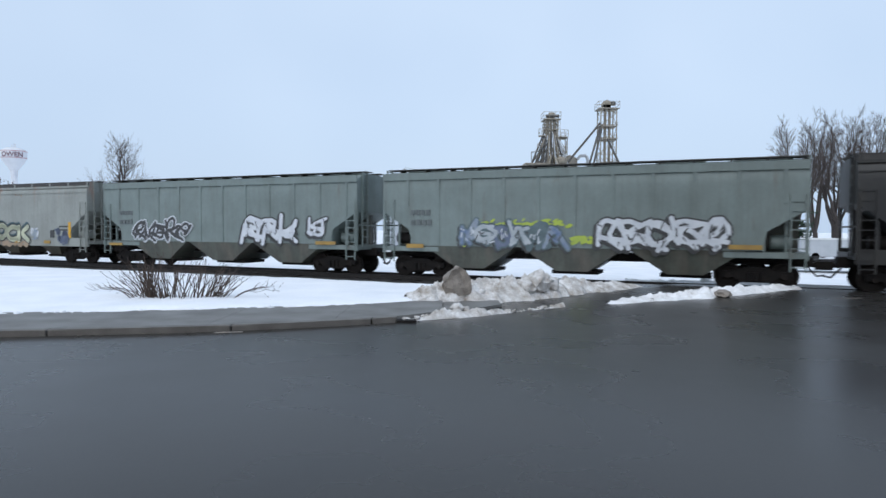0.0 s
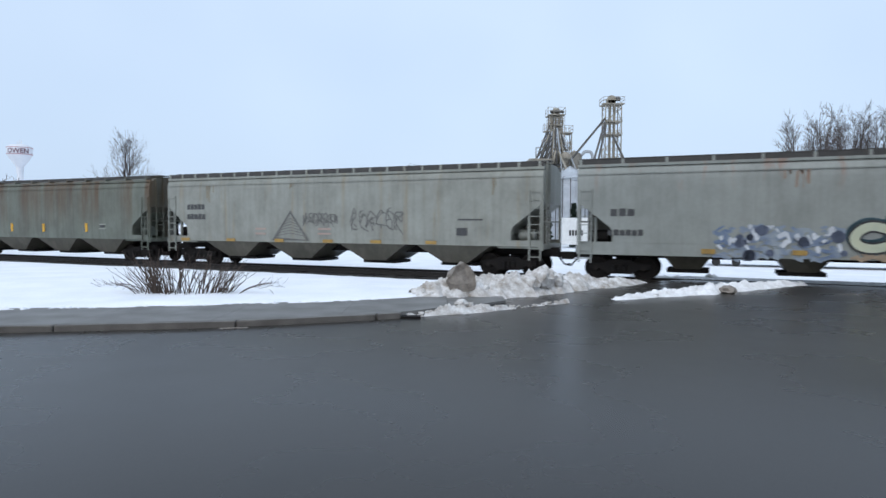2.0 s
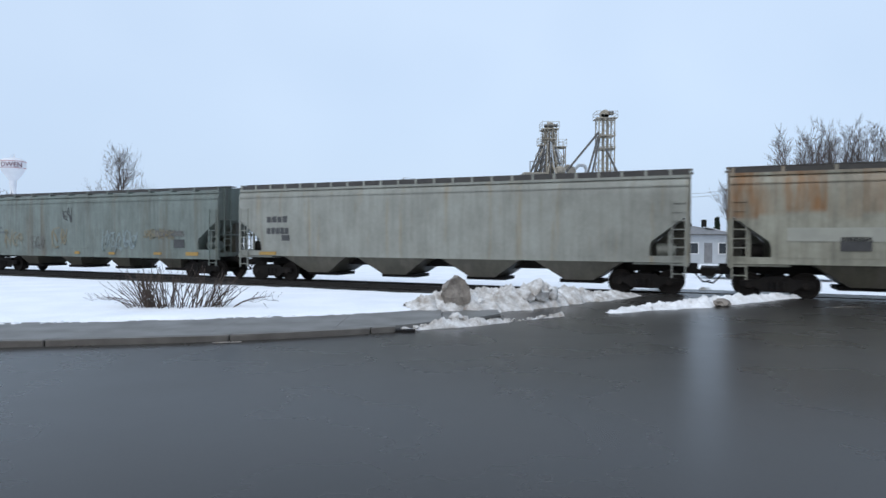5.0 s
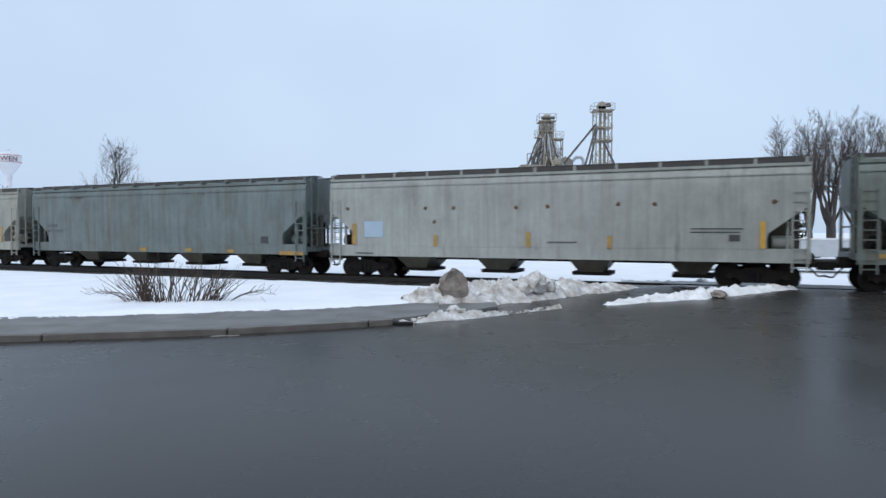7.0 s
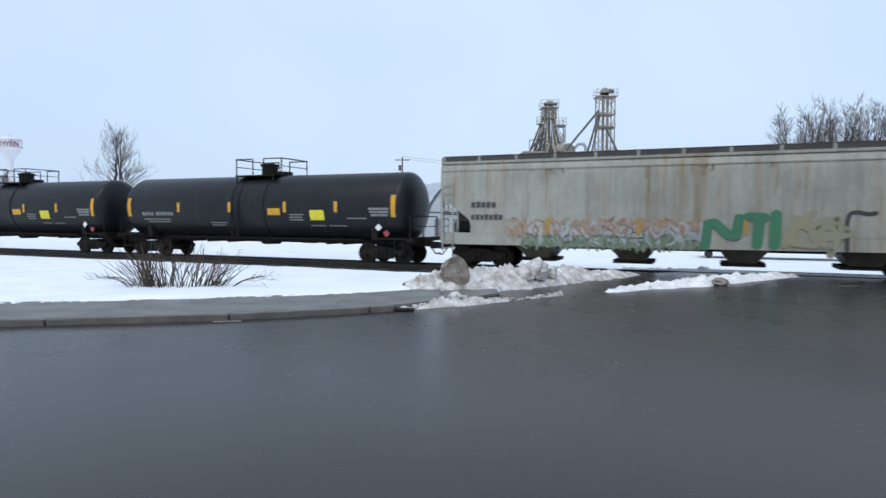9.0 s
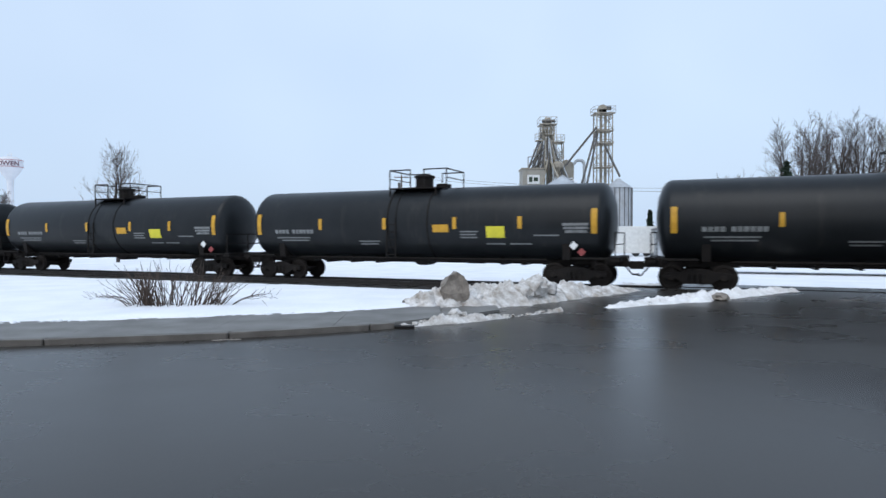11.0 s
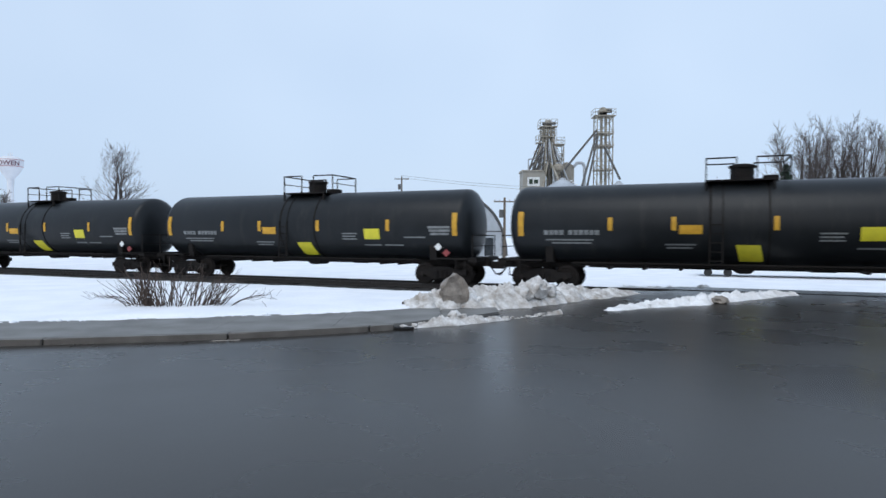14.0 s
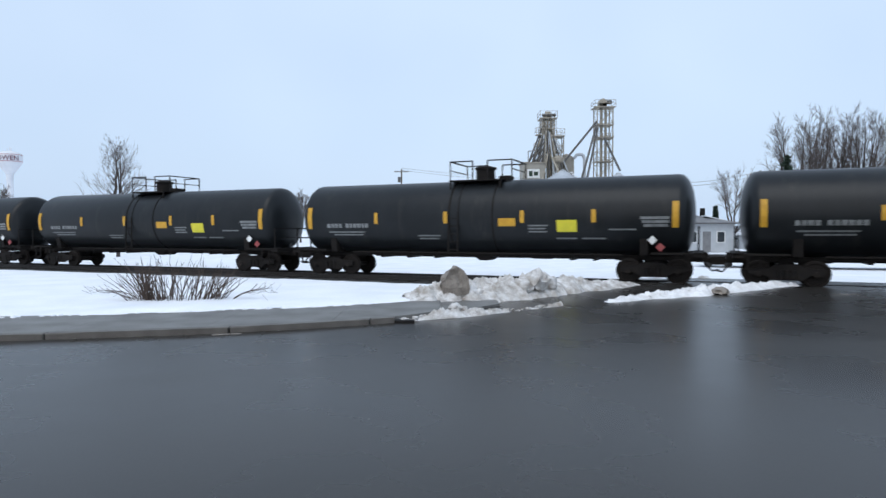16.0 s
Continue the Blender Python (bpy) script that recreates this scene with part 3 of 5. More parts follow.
        for y in (-1.5,):
            beam(bm, (sx * 8.3, y, 0.45), (sx * 8.3, y, 1.1), 0.04), beam(bm, (sx * 7.9, y, 0.45), (sx * 7.9, y, 1.1), 0.04)
            beam(bm, (sx * 8.3, y, 0.47), (sx * 7.9, y, 0.47), 0.05)
        part("end_rail", bm, M_DARK, car)
    bm = bmesh.new()
    rod(bm, (-6.0, -0.7, 0.88), (6.0, -0.7, 0.88), 0.025), rod(bm, (-5.5, 0.4, 0.78), (5.5, 0.4, 0.78), 0.03)
    rod(bm, (0.2, 0, 0.72), (0.2, 0, 1.1), 0.22, n=12), box(bm, 0.9, 1.5, -0.4, 0.1, 0.82, 1.02), rod(bm, (2.3, -0.3, 0.9), (3.1, -0.3, 0.9), 0.14)
    for x in (-4.6, -3.3, -2.0, 3.9, 4.8):
        box(bm, x, x + 0.12, -0.75, 0.5, 0.74, 1.05)
    part("brake_rigging", bm, M_DARK, car)
    part("outlet_skid", made(slab, [(-0.7, 1.1), (0.95, 1.1), (0.4, 0.66), (0.0, 0.66)], "y", -0.45, 0.45), M_DARK, car, bevel=0.04)
    part("underside_pipe", made(rod, (-5.9, -0.95, 0.98), (5.9, -0.95, 0.98), 0.045), M_DARK, car)
    part("underside_pipe", made(rod, (-5.9, -0.2, 0.92), (5.9, -0.2, 0.92), 0.06), M_DARK, car)

    def decal(name, x0, x1, z0, z1, m, skew=0.0, lab=""):
        """A curved plate that hugs the near side of the barrel."""
        bm = bmesh.new()
        n = 5
        g = []
        for k in range(n + 1):
            z = z0 + (z1 - z0) * k / n
            y = -math.sqrt((R + 0.022) ** 2 - (z - zc) ** 2)
            o = skew * (k / n)
            g.append([bm.verts.new((x + o, y, z)) for x in (x0, x1)])
        for a, b in zip(g, g[1:]):
            bm.faces.new((a[0], a[1], b[1], b[0]))
        ob = part(name, bm, m, car, lab)
        return ob
    for x in (-7.83, 7.86):
        decal("stripe", x - 0.11, x + 0.11, 2.02, 2.98, M_YEL, lab="tall yellow reflective stripe")
    for x in (-4.39, -2.15, 1.13, 4.73) if flag else (-4.39, -1.11, 2.17, 4.96):
        decal("stripe", x - 0.085, x + 0.085, 2.23, 2.72, M_YEL, lab="short yellow reflective stripe")
    decal("notice_panel", *((-1.97, -1.2) if flag else (1.18, 1.9)), 2.1, 2.42, M_YEL, lab="amber notice panel")
    decal("notice_panel", 3.55, 4.32, 1.87, 2.33, M_LEMON, lab="bright yellow notice panel")
    if flag:
        decal("slanted_panel", 0.02, 0.8, 1.12, 1.72, M_LEMON, skew=-0.14, lab="slanting bright yellow panel")
    for i, (x0, x1, z) in enumerate([(-6.9, -6.1, 2.16), (-5.95, -4.75, 2.16), (-6.85, -5.0, 1.88), (-6.6, -5.1, 1.76), (-2.45, -1.4, 1.72), (-2.4, -1.5, 1.6),
                      (2.4, 3.2, 2.12), (2.4, 3.1, 2.0), (2.4, 3.15, 1.88), (3.5, 4.3, 1.62), (5.5, 6.5, 1.96), (4.5, 5.4, 1.62), (6.65, 7.65, 2.38), (6.7, 7.65, 2.24),
                      (6.75, 7.6, 2.10)]):
        hgt = 0.09 if i in (0, 1) else 0.05 if i > 11 else 0.03
        n = max(2, int((x1 - x0) / (0.19 if hgt > 0.06 else 0.35)))
        for k in range(n if hgt > 0.06 else 1):
            a = x0 + (x1 - x0) * k / n
            b = a + (x1 - x0) / n * 0.8 if hgt > 0.06 else x1
            decal("lettering_bar", a, b, z - hgt, z + hgt, M_GREYINK)
    for (x, z, m) in ((7.06, 1.56, M_WHITE), (7.32, 1.3, M_RED)):
        bm = bmesh.new()
        y = -math.sqrt(R * R - (z - zc) ** 2) - 0.03
        slab(bm, [(x - 0.17, z), (x, z - 0.17), (x + 0.17, z), (x, z + 0.17)], "y", y - 0.12, y - 0.1)
        part("placard", bm, m, car, "white diamond placard" if m is M_WHITE else "red diamond placard")
    running_gear(car, half, 7.05)
    return car


def lift(car, sag=0.0):
    """Set the body over its trucks, whose wheels stand on the rails; sag lowers it on its springs."""
    for ch in car.children:
        if not ch.name.startswith(("truck", "coupler")):
            ch.location.z -= RAIL_Z + sag
    return car


CARS = []   # (car, place of its middle along the line at the start)


def put(car, mid, sag=0.0):
    CARS.append((lift(car, sag), mid))
    return car


def paint(name, a, b, streak=DIRT, amt=0.3, seed=0.0, tall=0.18, zone=None, blocks=0.0, grime=0.5):
    k = (0.64, 0.655, 0.63)
    a = tuple(c * f for c, f in zip(a, k))
    b = tuple(c * f * 0.92 for c, f in zip(b, k))
    return mat(name, a, b, rough=0.55, scale=0.9, fine=7, streak=streak, streak_amt=amt, seed=seed, tall=tall, zone=zone, blocks=blocks, grime=grime)


GREEN_UNDER = paint("grimy_grey_green_underside", (0.17, 0.18, 0.15), (0.10, 0.105, 0.09), amt=0.6)
TAN_UNDER = paint("grimy_tan_underside", (0.16, 0.145, 0.11), (0.09, 0.082, 0.065), amt=0.6, seed=3)
# roof walk grating; also the dark bars that paint shade along roof edges
M_ROOFDARK = mat("dark_roof_grating_and_edge_shade", (0.035, 0.033, 0.032), (0.06, 0.055, 0.05), rough=0.7, scale=4)
P_A = paint("blue_grey_paint", (0.29, 0.345, 0.34), (0.25, 0.30, 0.295), amt=0.15, seed=1, grime=0.2)
P_C = paint("pale_grey_paint", (0.46, 0.47, 0.45), (0.39, 0.40, 0.38), streak=(0.30, 0.10, 0.045), amt=0.25, seed=2, zone=(2.9, 4.2), grime=0.2)
P_D = paint("warm_grey_paint", (0.45, 0.45, 0.41), (0.37, 0.365, 0.33), streak=(0.24, 0.18, 0.10), amt=0.3, seed=4, tall=0.08, grime=0.27)
P_E = paint("rusty_olive_grey_paint", (0.24, 0.265, 0.225), (0.195, 0.21, 0.175), streak=(0.092, 0.055, 0.026), amt=1.5, seed=5, tall=0.14, zone=(0.6, 3.6), blocks=0.7)
P_F = paint("orange_rusted_white_paint", (0.52, 0.50, 0.415), (0.42, 0.395, 0.32), streak=(0.235, 0.112, 0.036), amt=1.35, seed=6, tall=0.16, zone=(2.25, 2.5), blocks=0.75)
P_H = paint("dull_green_grey_paint", (0.27, 0.315, 0.295), (0.22, 0.255, 0.235), streak=(0.12, 0.105, 0.075), amt=0.5, seed=7, tall=0.08)
P_I = paint("clean_light_grey_paint", (0.52, 0.53, 0.51), (0.46, 0.47, 0.45), amt=0.1, seed=8, grime=0.3)
P_J = paint("mid_green_grey_paint", (0.24, 0.285, 0.285), (0.195, 0.235, 0.235), streak=(0.12, 0.10, 0.07), amt=0.4, seed=9, tall=0.07)
P_K = paint("stained_white_paint", (0.56, 0.555, 0.51), (0.47, 0.46, 0.41), streak=(0.25, 0.17, 0.09), amt=0.45, seed=10, tall=0.06, grime=0.33)
P_BLK = paint("black_car_paint", (0.02, 0.02, 0.022), (0.03, 0.03, 0.032), seed=11)

# couplings along the train at the start, front to back
K = [8.11, -9.33, -26.6, -46.7, -67.85, -88.2, -109.6, -131.2, -151.3, -171.45, -191.6, -211.7]
SPEC = [
    ("old", P_A, P_A, GREEN_UNDER, "blue-grey covered hopper car with two bright graffiti pieces", 3),
    ("old", P_A, P_A, GREEN_UNDER, "blue-grey covered hopper car with dark and white graffiti", 3),
    ("new", P_C, P_C, TAN_UNDER, "pale grey covered hopper car with large cream and blue graffiti", 4),
    ("mid", P_D, P_D, TAN_UNDER, "warm grey covered hopper car with a scribbled black triangle", 4),
    ("mid", P_E, P_E, TAN_UNDER, "rust-streaked olive grey covered hopper car with yellow marks", 4),
    ("mid", P_F, P_F, TAN_UNDER, "whitish covered hopper car with orange rust along its top", 4),
    ("mid", P_D, P_D, TAN_UNDER, "warm grey covered hopper car with black car lettering bars", 4),
    ("new", P_H, P_H, TAN_UNDER, "dull green-grey covered hopper car with faded scrawls", 4),
    ("new", P_I, P_I, TAN_UNDER, "clean light grey covered hopper car with rusty bolt spots", 4),
    ("new", P_J, P_J, TAN_UNDER, "green-grey covered hopper car with amber sill marks", 4),
    ("new", P_K, P_K, TAN_UNDER, "stained white covered hopper car with green graffiti", 4)]
HOPPERS = []
for (k0, k1), (kind, p, sp, un, lab, bays) in zip(zip(K, K[1:]), SPEC):
    mid = (k0 + k1) / 2
    HOPPERS.append(put(hopper(kind, k0 - k1, p, sp, un, mid, lab, M_ROOFDARK, bays), mid))
FRONT = put(hopper("new", 19.0, P_BLK, P_BLK, M_DARK, K[0] + 9.5, "plain black covered hopper car at the head of the row", M_ROOFDARK), K[0] + 9.5)
TANKS = []
for i in range(11):
    mid = -221.14 - 18.52 * i
    flag = i in (4, 5, 6, 7)
    TANKS.append(put(tank_car(mid, "black tank car with yellow reflective stripes and a slanted yellow panel" if flag
                              else "black tank car with yellow reflective stripes and notice panels", flag), mid, 0.055))


def motions():
    for car, mid in CARS:
        walk(car, [(t, line_pose(mid + SPEED * t, 0, RAIL_Z)) for t in (0.0, 4.0, 8.0, 12.0, 16.0)])


# ---- snow heaps on the verge and road
def ridge(bm, pts, n_along, half_w, height, seed, lumps, rough=0.5, base=-0.06):
    """A ploughed ridge along pts, its width and height given at each of them."""
    P = np.array(pts, float)
    d = np.r_[0, np.cumsum(np.hypot(*np.diff(P[:, :2], axis=0).T))]
    rnd = random.Random(seed)
    cols = []
    for i in range(n_along + 1):
        u = d[-1] * i / n_along
        x, y = np.interp(u, d, P[:, 0]), np.interp(u, d, P[:, 1])
        w, h = np.interp(u, d, half_w), np.interp(u, d, height)
        j = min(len(d) - 2, int(np.searchsorted(d, u, side="right") - 1))
        t = Vector((P[j + 1, 0] - P[j, 0], P[j + 1, 1] - P[j, 1])).normalized()
        col = []
        for k in range(25):
            v = -1 + 2 * k / 24
            o = v * w * (1 + 0.55 * nz(u, seed, v * 0.6, 1.2) + 0.25 * nz(u, seed + 7, v, 3.7))
            px, py = x - t.y * o, y + t.x * o
            prof = max(0.0, 1 - abs(v) ** 1.7)
            r = 1 + rough * (1.1 * nz(px, py, seed, 1.3) + 0.8 * nz(px, py, seed + 3, 4.3) + 0.5 * abs(nz(px, py, seed + 9, 9)) + 0.3 * nz(px, py, seed + 5, 21))
            col.append(bm.verts.new((px, py, base + h * prof * max(0.08, r))))
        cols.append(col)
    for a, b in zip(cols, cols[1:]):
        for k in range(24):
            bm.faces.new((a[k], b[k], b[k + 1], a[k + 1]))
    for _ in range(lumps):
        u = d[-1] * rnd.random()
        x, y = np.interp(u, d, P[:, 0]), np.interp(u, d, P[:, 1])
        w, h = np.interp(u, d, half_w), np.interp(u, d, height)
        o, r = rnd.uniform(-1.1, 1.1) * w, rnd.uniform(0.02, 0.04 + 0.2 * h)
        lump(bm, (x + o * 0.4, y + o, base + 0.04 + h * 0.75 * max(0.0, 1 - abs(o / w) ** 1.7)), r, rnd.random() * 90)


def lump(bm, c, r, seed, squash=0.8, sub=2):
    vs = bmesh.ops.create_icosphere(bm, subdivisions=sub, radius=1.0)["verts"]
    for v in vs:
        q = v.co.copy()
        k = r * (1 + 0.45 * noise.noise(q * 1.6 + Vector((seed, 0, 0))) + 0.2 * noise.noise(q * 4 + Vector((0, seed, 0))))
        v.co = Vector(c) + Vector((q.x * k, q.y * k, q.z * k * squash))


solo("snow_bank", made(ridge, [(-0.95, 16.2), (0.1, 16.7), (0.9, 17.2), (2.2, 18.0), (3.0, 18.7), (4.2, 19.7), (5.6, 20.8), (6.9, 21.7)], 240,
                       [0.3, 0.75, 0.8, 0.8, 0.75, 0.6, 0.5, 0.2], [0.25, 0.58, 0.5, 0.55, 0.5, 0.36, 0.22, 0.06], 3, 90), M_DSNOW,
     "ploughed heap of lumpy grey-white snow on the verge", "snow heap", smooth=True)
solo("snow_verge_rim", made(ridge, [(x, along_edge(SNOW_EDGE, x) + 0.12) for x in (-16, -13, -10, -7, -5, -3, -1.6, -0.8)], 260, [0.16] * 8, [0.12, 0.13, 0.14, 0.12, 0.14, 0.12, 0.1, 0.08], 21, 90, 0.7),
     M_SNOW, "crumbly white rim of snow along the pavement", "snow", kind="stuff", smooth=True)
def frozen_slab(bm, c, turn):
    """A broken-off slab with a peaked top, chipped all over."""
    slab(bm, [(-0.44, -0.5), (0.40, -0.5), (0.46, 0.0), (0.36, 0.22), (0.22, 0.34), (0.1, 0.42), (-0.14, 0.27), (-0.3, 0.16), (-0.42, -0.08)], "y", -0.26, 0.24)
    bmesh.ops.triangulate(bm, faces=bm.faces[:])
    bmesh.ops.subdivide_edges(bm, edges=bm.edges[:], cuts=5, use_grid_fill=True)
    for v in bm.verts:
        q = v.co.copy()
        v.co += Vector((nz(q.x + q.y, q.z, 1.0, 4), nz(q.x, q.z, 3.0, 3), nz(q.x, q.y + q.z, 5.0, 4))) * 0.085 + Vector((nz(q.x, q.z, 7.0, 13), nz(q.x, q.z + q.y, 9.0, 13), 0)) * 0.03
        v.co = Vector(c) + turn @ v.co * 0.86


solo("ice_block", made(frozen_slab, (0.33, 16.65, 0.56), Euler((-0.12, -0.08, 0.25)).to_matrix()), M_ICE, "large dirty grey block of frozen snow on the heap", "ice block")
solo("snow_mound", made(lambda bm: [lump(bm, (2.72, 17.9, 0.42), 0.36, 11.0, 0.9, 3), lump(bm, (3.05, 18.2, 0.34), 0.33, 4.0, 0.8, 3), lump(bm, (2.3, 17.6, 0.28), 0.3, 8.0, 0.8, 3)]),
     M_DSNOW, "knobbly dirty white lump of ploughed snow", "snow heap", smooth=True)
solo("snow_windrow", made(ridge, [(-0.85, 13.1), (0.0, 13.6), (0.9, 14.1), (2.0, 14.9), (3.05, 15.75)], 200, [0.10, 0.18, 0.16, 0.07, 0.11],
                          [0.06, 0.13, 0.11, 0.03, 0.09], 8, 60, 1.0), M_DSNOW, "low broken ridge of dirty snow along the kerb", "snow heap", smooth=True)
solo("snow_lump", made(lambda bm: [lump(bm, (0.32, 13.95, 0.16), 0.15, 2.2), lump(bm, (0.5, 14.05, 0.05), 0.14, 6.2)]), M_DSNOW, "upright lump of snow on the low ridge", "snow heap", smooth=True)
solo("snow_windrow", made(ridge, [(4.35, 16.4), (5.6, 17.3), (6.9, 18.0), (8.3, 18.9), (9.9, 20.0), (11.2, 20.9), (12.3, 21.5)], 260,
                          [0.15, 0.35, 0.45, 0.55, 0.5, 0.4, 0.18], [0.05, 0.13, 0.18, 0.24, 0.17, 0.15, 0.07], 14, 90, 0.9), M_RSNOW,
     "long white ridge of ploughed snow across the asphalt", "snow heap", smooth=True)
solo("dirty_snow_lump", made(lambda bm: lump(bm, (8.25, 18.3, 0.06), 0.22, 7.7, 0.6, 3)), M_ICE, "dark gritty lump of ice beside the snow ridge", "ice block", smooth=True)
solo("snow_patch", made(lambda bm: [lump(bm, (11.5 + 0.1 * i, 18.1 + 0.02 * i, -0.03), 0.07, i * 3.3, 0.06) for i in range(9)]), M_ICE,
     "thin smear of snow on wet asphalt", "snow heap", smooth=True)
solo("snow_patch", made(lambda bm: [lump(bm, (-4.2 + 0.06 * i, 11.50 + 0.015 * i, -0.03), 0.05, i * 2.1, 0.2) for i in range(8)]), M_ICE,
     "small brownish remnant of snow in the gutter", "snow heap", smooth=True)



solo("snow_ridge", made(ridge, [tuple(on_line(k, 2.95 + 0.12 * math.sin(k * 0.9)))[:2] for k in range(1, 52, 3)], 340, [0.42] * 17, [0.17 + 0.06 * math.sin(k * 1.9) for k in range(17)], 27, 60, 0.9, -0.44),
     M_RSNOW, "low crumbly ridge of snow beyond the rails", "snow heap", smooth=True)


# ---- plants
def tube_tree(paths, sides=5):
    """One mesh from many tapered polylines [(point, radius), ...]."""
    verts, faces = [], []
    for path in paths:
        base = len(verts)
        for i, (p, r) in enumerate(path):
            a = path[max(0, i - 1)][0]
            b = path[min(len(path) - 1, i + 1)][0]
            d = (b - a).normalized()
            u = d.cross(Vector((0.3, 0.1, 1)) if abs(d.z) < 0.9 else Vector((1, 0.2, 0))).normalized()
            k = d.cross(u)
            for s in range(sides):
                verts.append(p + (u * math.cos(s * math.tau / sides) + k * math.sin(s * math.tau / sides)) * r)
        for i in range(len(path) - 1):
            for s in range(sides):
                q = base + i * sides
                faces.append((q + s, q + (s + 1) % sides, q + sides + (s + 1) % sides, q + sides + s))
    me = bpy.data.meshes.new("wood")
    me.from_pydata([tuple(v) for v in verts], [], faces)
    me.shade_smooth()
    return me


def bare_tree(x, y, height, half, seed, label, leaders=5, fork=0.16, splay=0.8, low=0.3, twig=0.02, thick=1.0, droop=0.0, dense=(7, 4)):
    """A leafless tree: a short trunk parts into upswept leaders, which carry boughs, branchlets and twigs."""
    rnd = random.Random(seed)
    tree = empty("bare_tree", pose(x, y, -0.42), label, "tree", "bare winter trees")
    r0 = (height * 0.016 + 0.04) * thick
    top = Vector((rnd.gauss(0, 0.1), rnd.gauss(0, 0.1), height * fork))
    wood, twigs = [[(Vector((0, 0, 0)), r0 * 1.25), (top * 0.4, r0), (top, r0 * 0.92)]], []

    def limb(p, d, length, r, n, rise, wob):
        path = [(p, r)]
        for i in range(n):
            d = (d + Vector((rnd.gauss(0, wob), rnd.gauss(0, wob), rise + rnd.gauss(0, wob * 0.5)))).normalized()
            p = p + d * length / n
            path.append((p, max(twig * 0.4, r * (1 - 0.8 * (i + 1) / n))))
        return path

    def at(path, f):
        k = min(len(path) - 2, int(f * (len(path) - 1)))
        g = f * (len(path) - 1) - k
        return path[k][0].lerp(path[k + 1][0], g), path[k][1] * (1 - g) + path[k + 1][1] * g, (path[k + 1][0] - path[k][0]).normalized()

    def aside(d, spread):
        a = rnd.uniform(0, math.tau)
        u = d.cross(Vector((math.cos(a), math.sin(a), 0.3))).normalized()
        return (d + u * spread * rnd.uniform(0.7, 1.3)).normalized()

    for i in range(leaders):
        a = i * math.tau / leaders + rnd.gauss(0, 0.35)
        out = half * splay * rnd.uniform(0.2, 1.0)
        tip = Vector((math.cos(a) * out, math.sin(a) * out, height * (0.97 - 0.22 * (out / half) ** 2) * rnd.uniform(0.93, 1.0)))
        start = top * rnd.uniform(0.75, 1.0)
        lead = []
        sway = Vector((rnd.gauss(0, 1), rnd.gauss(0, 1), 0)) * half * 0.06
        for k in range(11):
            f = k / 10
            q = start.lerp(tip, f)
            side = Vector((tip.x, tip.y, 0)) * (f ** 0.75 - f) + sway * math.sin(f * 5.5)
            lead.append((q + side + Vector((rnd.gauss(0, 0.05), rnd.gauss(0, 0.05), 0)) * (0 < k), max(twig * 0.5, r0 * 0.62 * (1 - f) ** 0.85 + twig * 0.4)))
        wood.append(lead)
        for j in range(17):
            f = low + (0.98 - low) * (j + rnd.random()) / 17
            p, r, d = at(lead, f)
            ang = rnd.uniform(0, math.tau) if rnd.random() < 0.4 else a + rnd.gauss(0, 0.8)
            up = 0.55 + 1.1 * f - droop * (1 - f)
            d = Vector((math.cos(ang), math.sin(ang), up)).normalized()
            ln = half * (0.86 - 0.46 * f) * rnd.uniform(0.55, 1.2)
            bough = limb(p, d, ln, max(twig, r * 0.5), 6, 0.07, 0.06)
            (wood if r * 0.5 > twig * 1.6 else twigs).append(bough)
            for _ in range(dense[0]):
                p2, r2, d2 = at(bough, rnd.uniform(0.2, 1.0))
                br = limb(p2, aside(d2, 0.55), ln * rnd.uniform(0.3, 0.55), max(twig * 0.7, r2 * 0.5), 3, 0.07, 0.06)
                twigs.append(br)
                for _ in range(dense[1]):
                    p3, r3, d3 = at(br, rnd.uniform(0.15, 1.0))
                    twigs.append(limb(p3, aside(d3, 0.5), ln * rnd.uniform(0.14, 0.3), twig * 0.5, 2, 0.06, 0.06))
    for nm, paths, m, sd in (("trunk", wood, M_BARK, 6), ("crown", twigs, M_TWIG, 3)):
        me = tube_tree(paths, sd)
        me.materials.append(m)
        new(nm, me).parent = tree
    return tree


for x, y, h, hw, sd, lab, ld, fk in [
        (42.0, 74, 15.6, 4.8, 5, "spreading bare tree with fine brown twigs", 6, 0.2),
        (46.2, 77, 16.4, 4.4, 8, "tall bare tree with forked dark trunk", 4, 0.14),
        (48.4, 76, 16.9, 4.8, 13, "tall bare tree with dense brown twigs", 4, 0.22),
        (50.4, 80, 17.0, 4.6, 44, "tall bare tree behind others of the row", 5, 0.2),
        (51.4, 76, 16.4, 5.2, 21, "broad bare tree with dark limbs", 6, 0.16),
        (57.2, 80, 16.9, 5.6, 34, "broad bare tree among its neighbours", 6, 0.18),
        (63.5, 78, 16.4, 5.6, 55, "bare tree at the end of the row", 5, 0.2),
        (41.8, 88, 10.2, 4.0, 17, "small bare tree behind a pole", 5, 0.2),
        (25.5, 110, 9.0, 3.0, 29, "small distant bare tree behind a house", 5, 0.2),
        (-27.0, 120, 9.4, 3.0, 31, "small distant bare tree on the snow", 5, 0.2),
        (-93.0, 130, 12.0, 4.5, 37, "distant bare tree near the water tower", 6, 0.2)]:
    bare_tree(x, y, h, hw, sd, lab, ld, fk, twig=0.022 if y < 100 else 0.036, dense=(5, 4))
bare_tree(-29.0, 56, 10.1, 3.2, 3, "slender bare tree with upswept grey-brown branches", 6, 0.34, 0.34, 0.05, 0.015, 0.7, 0.4, (5, 3))


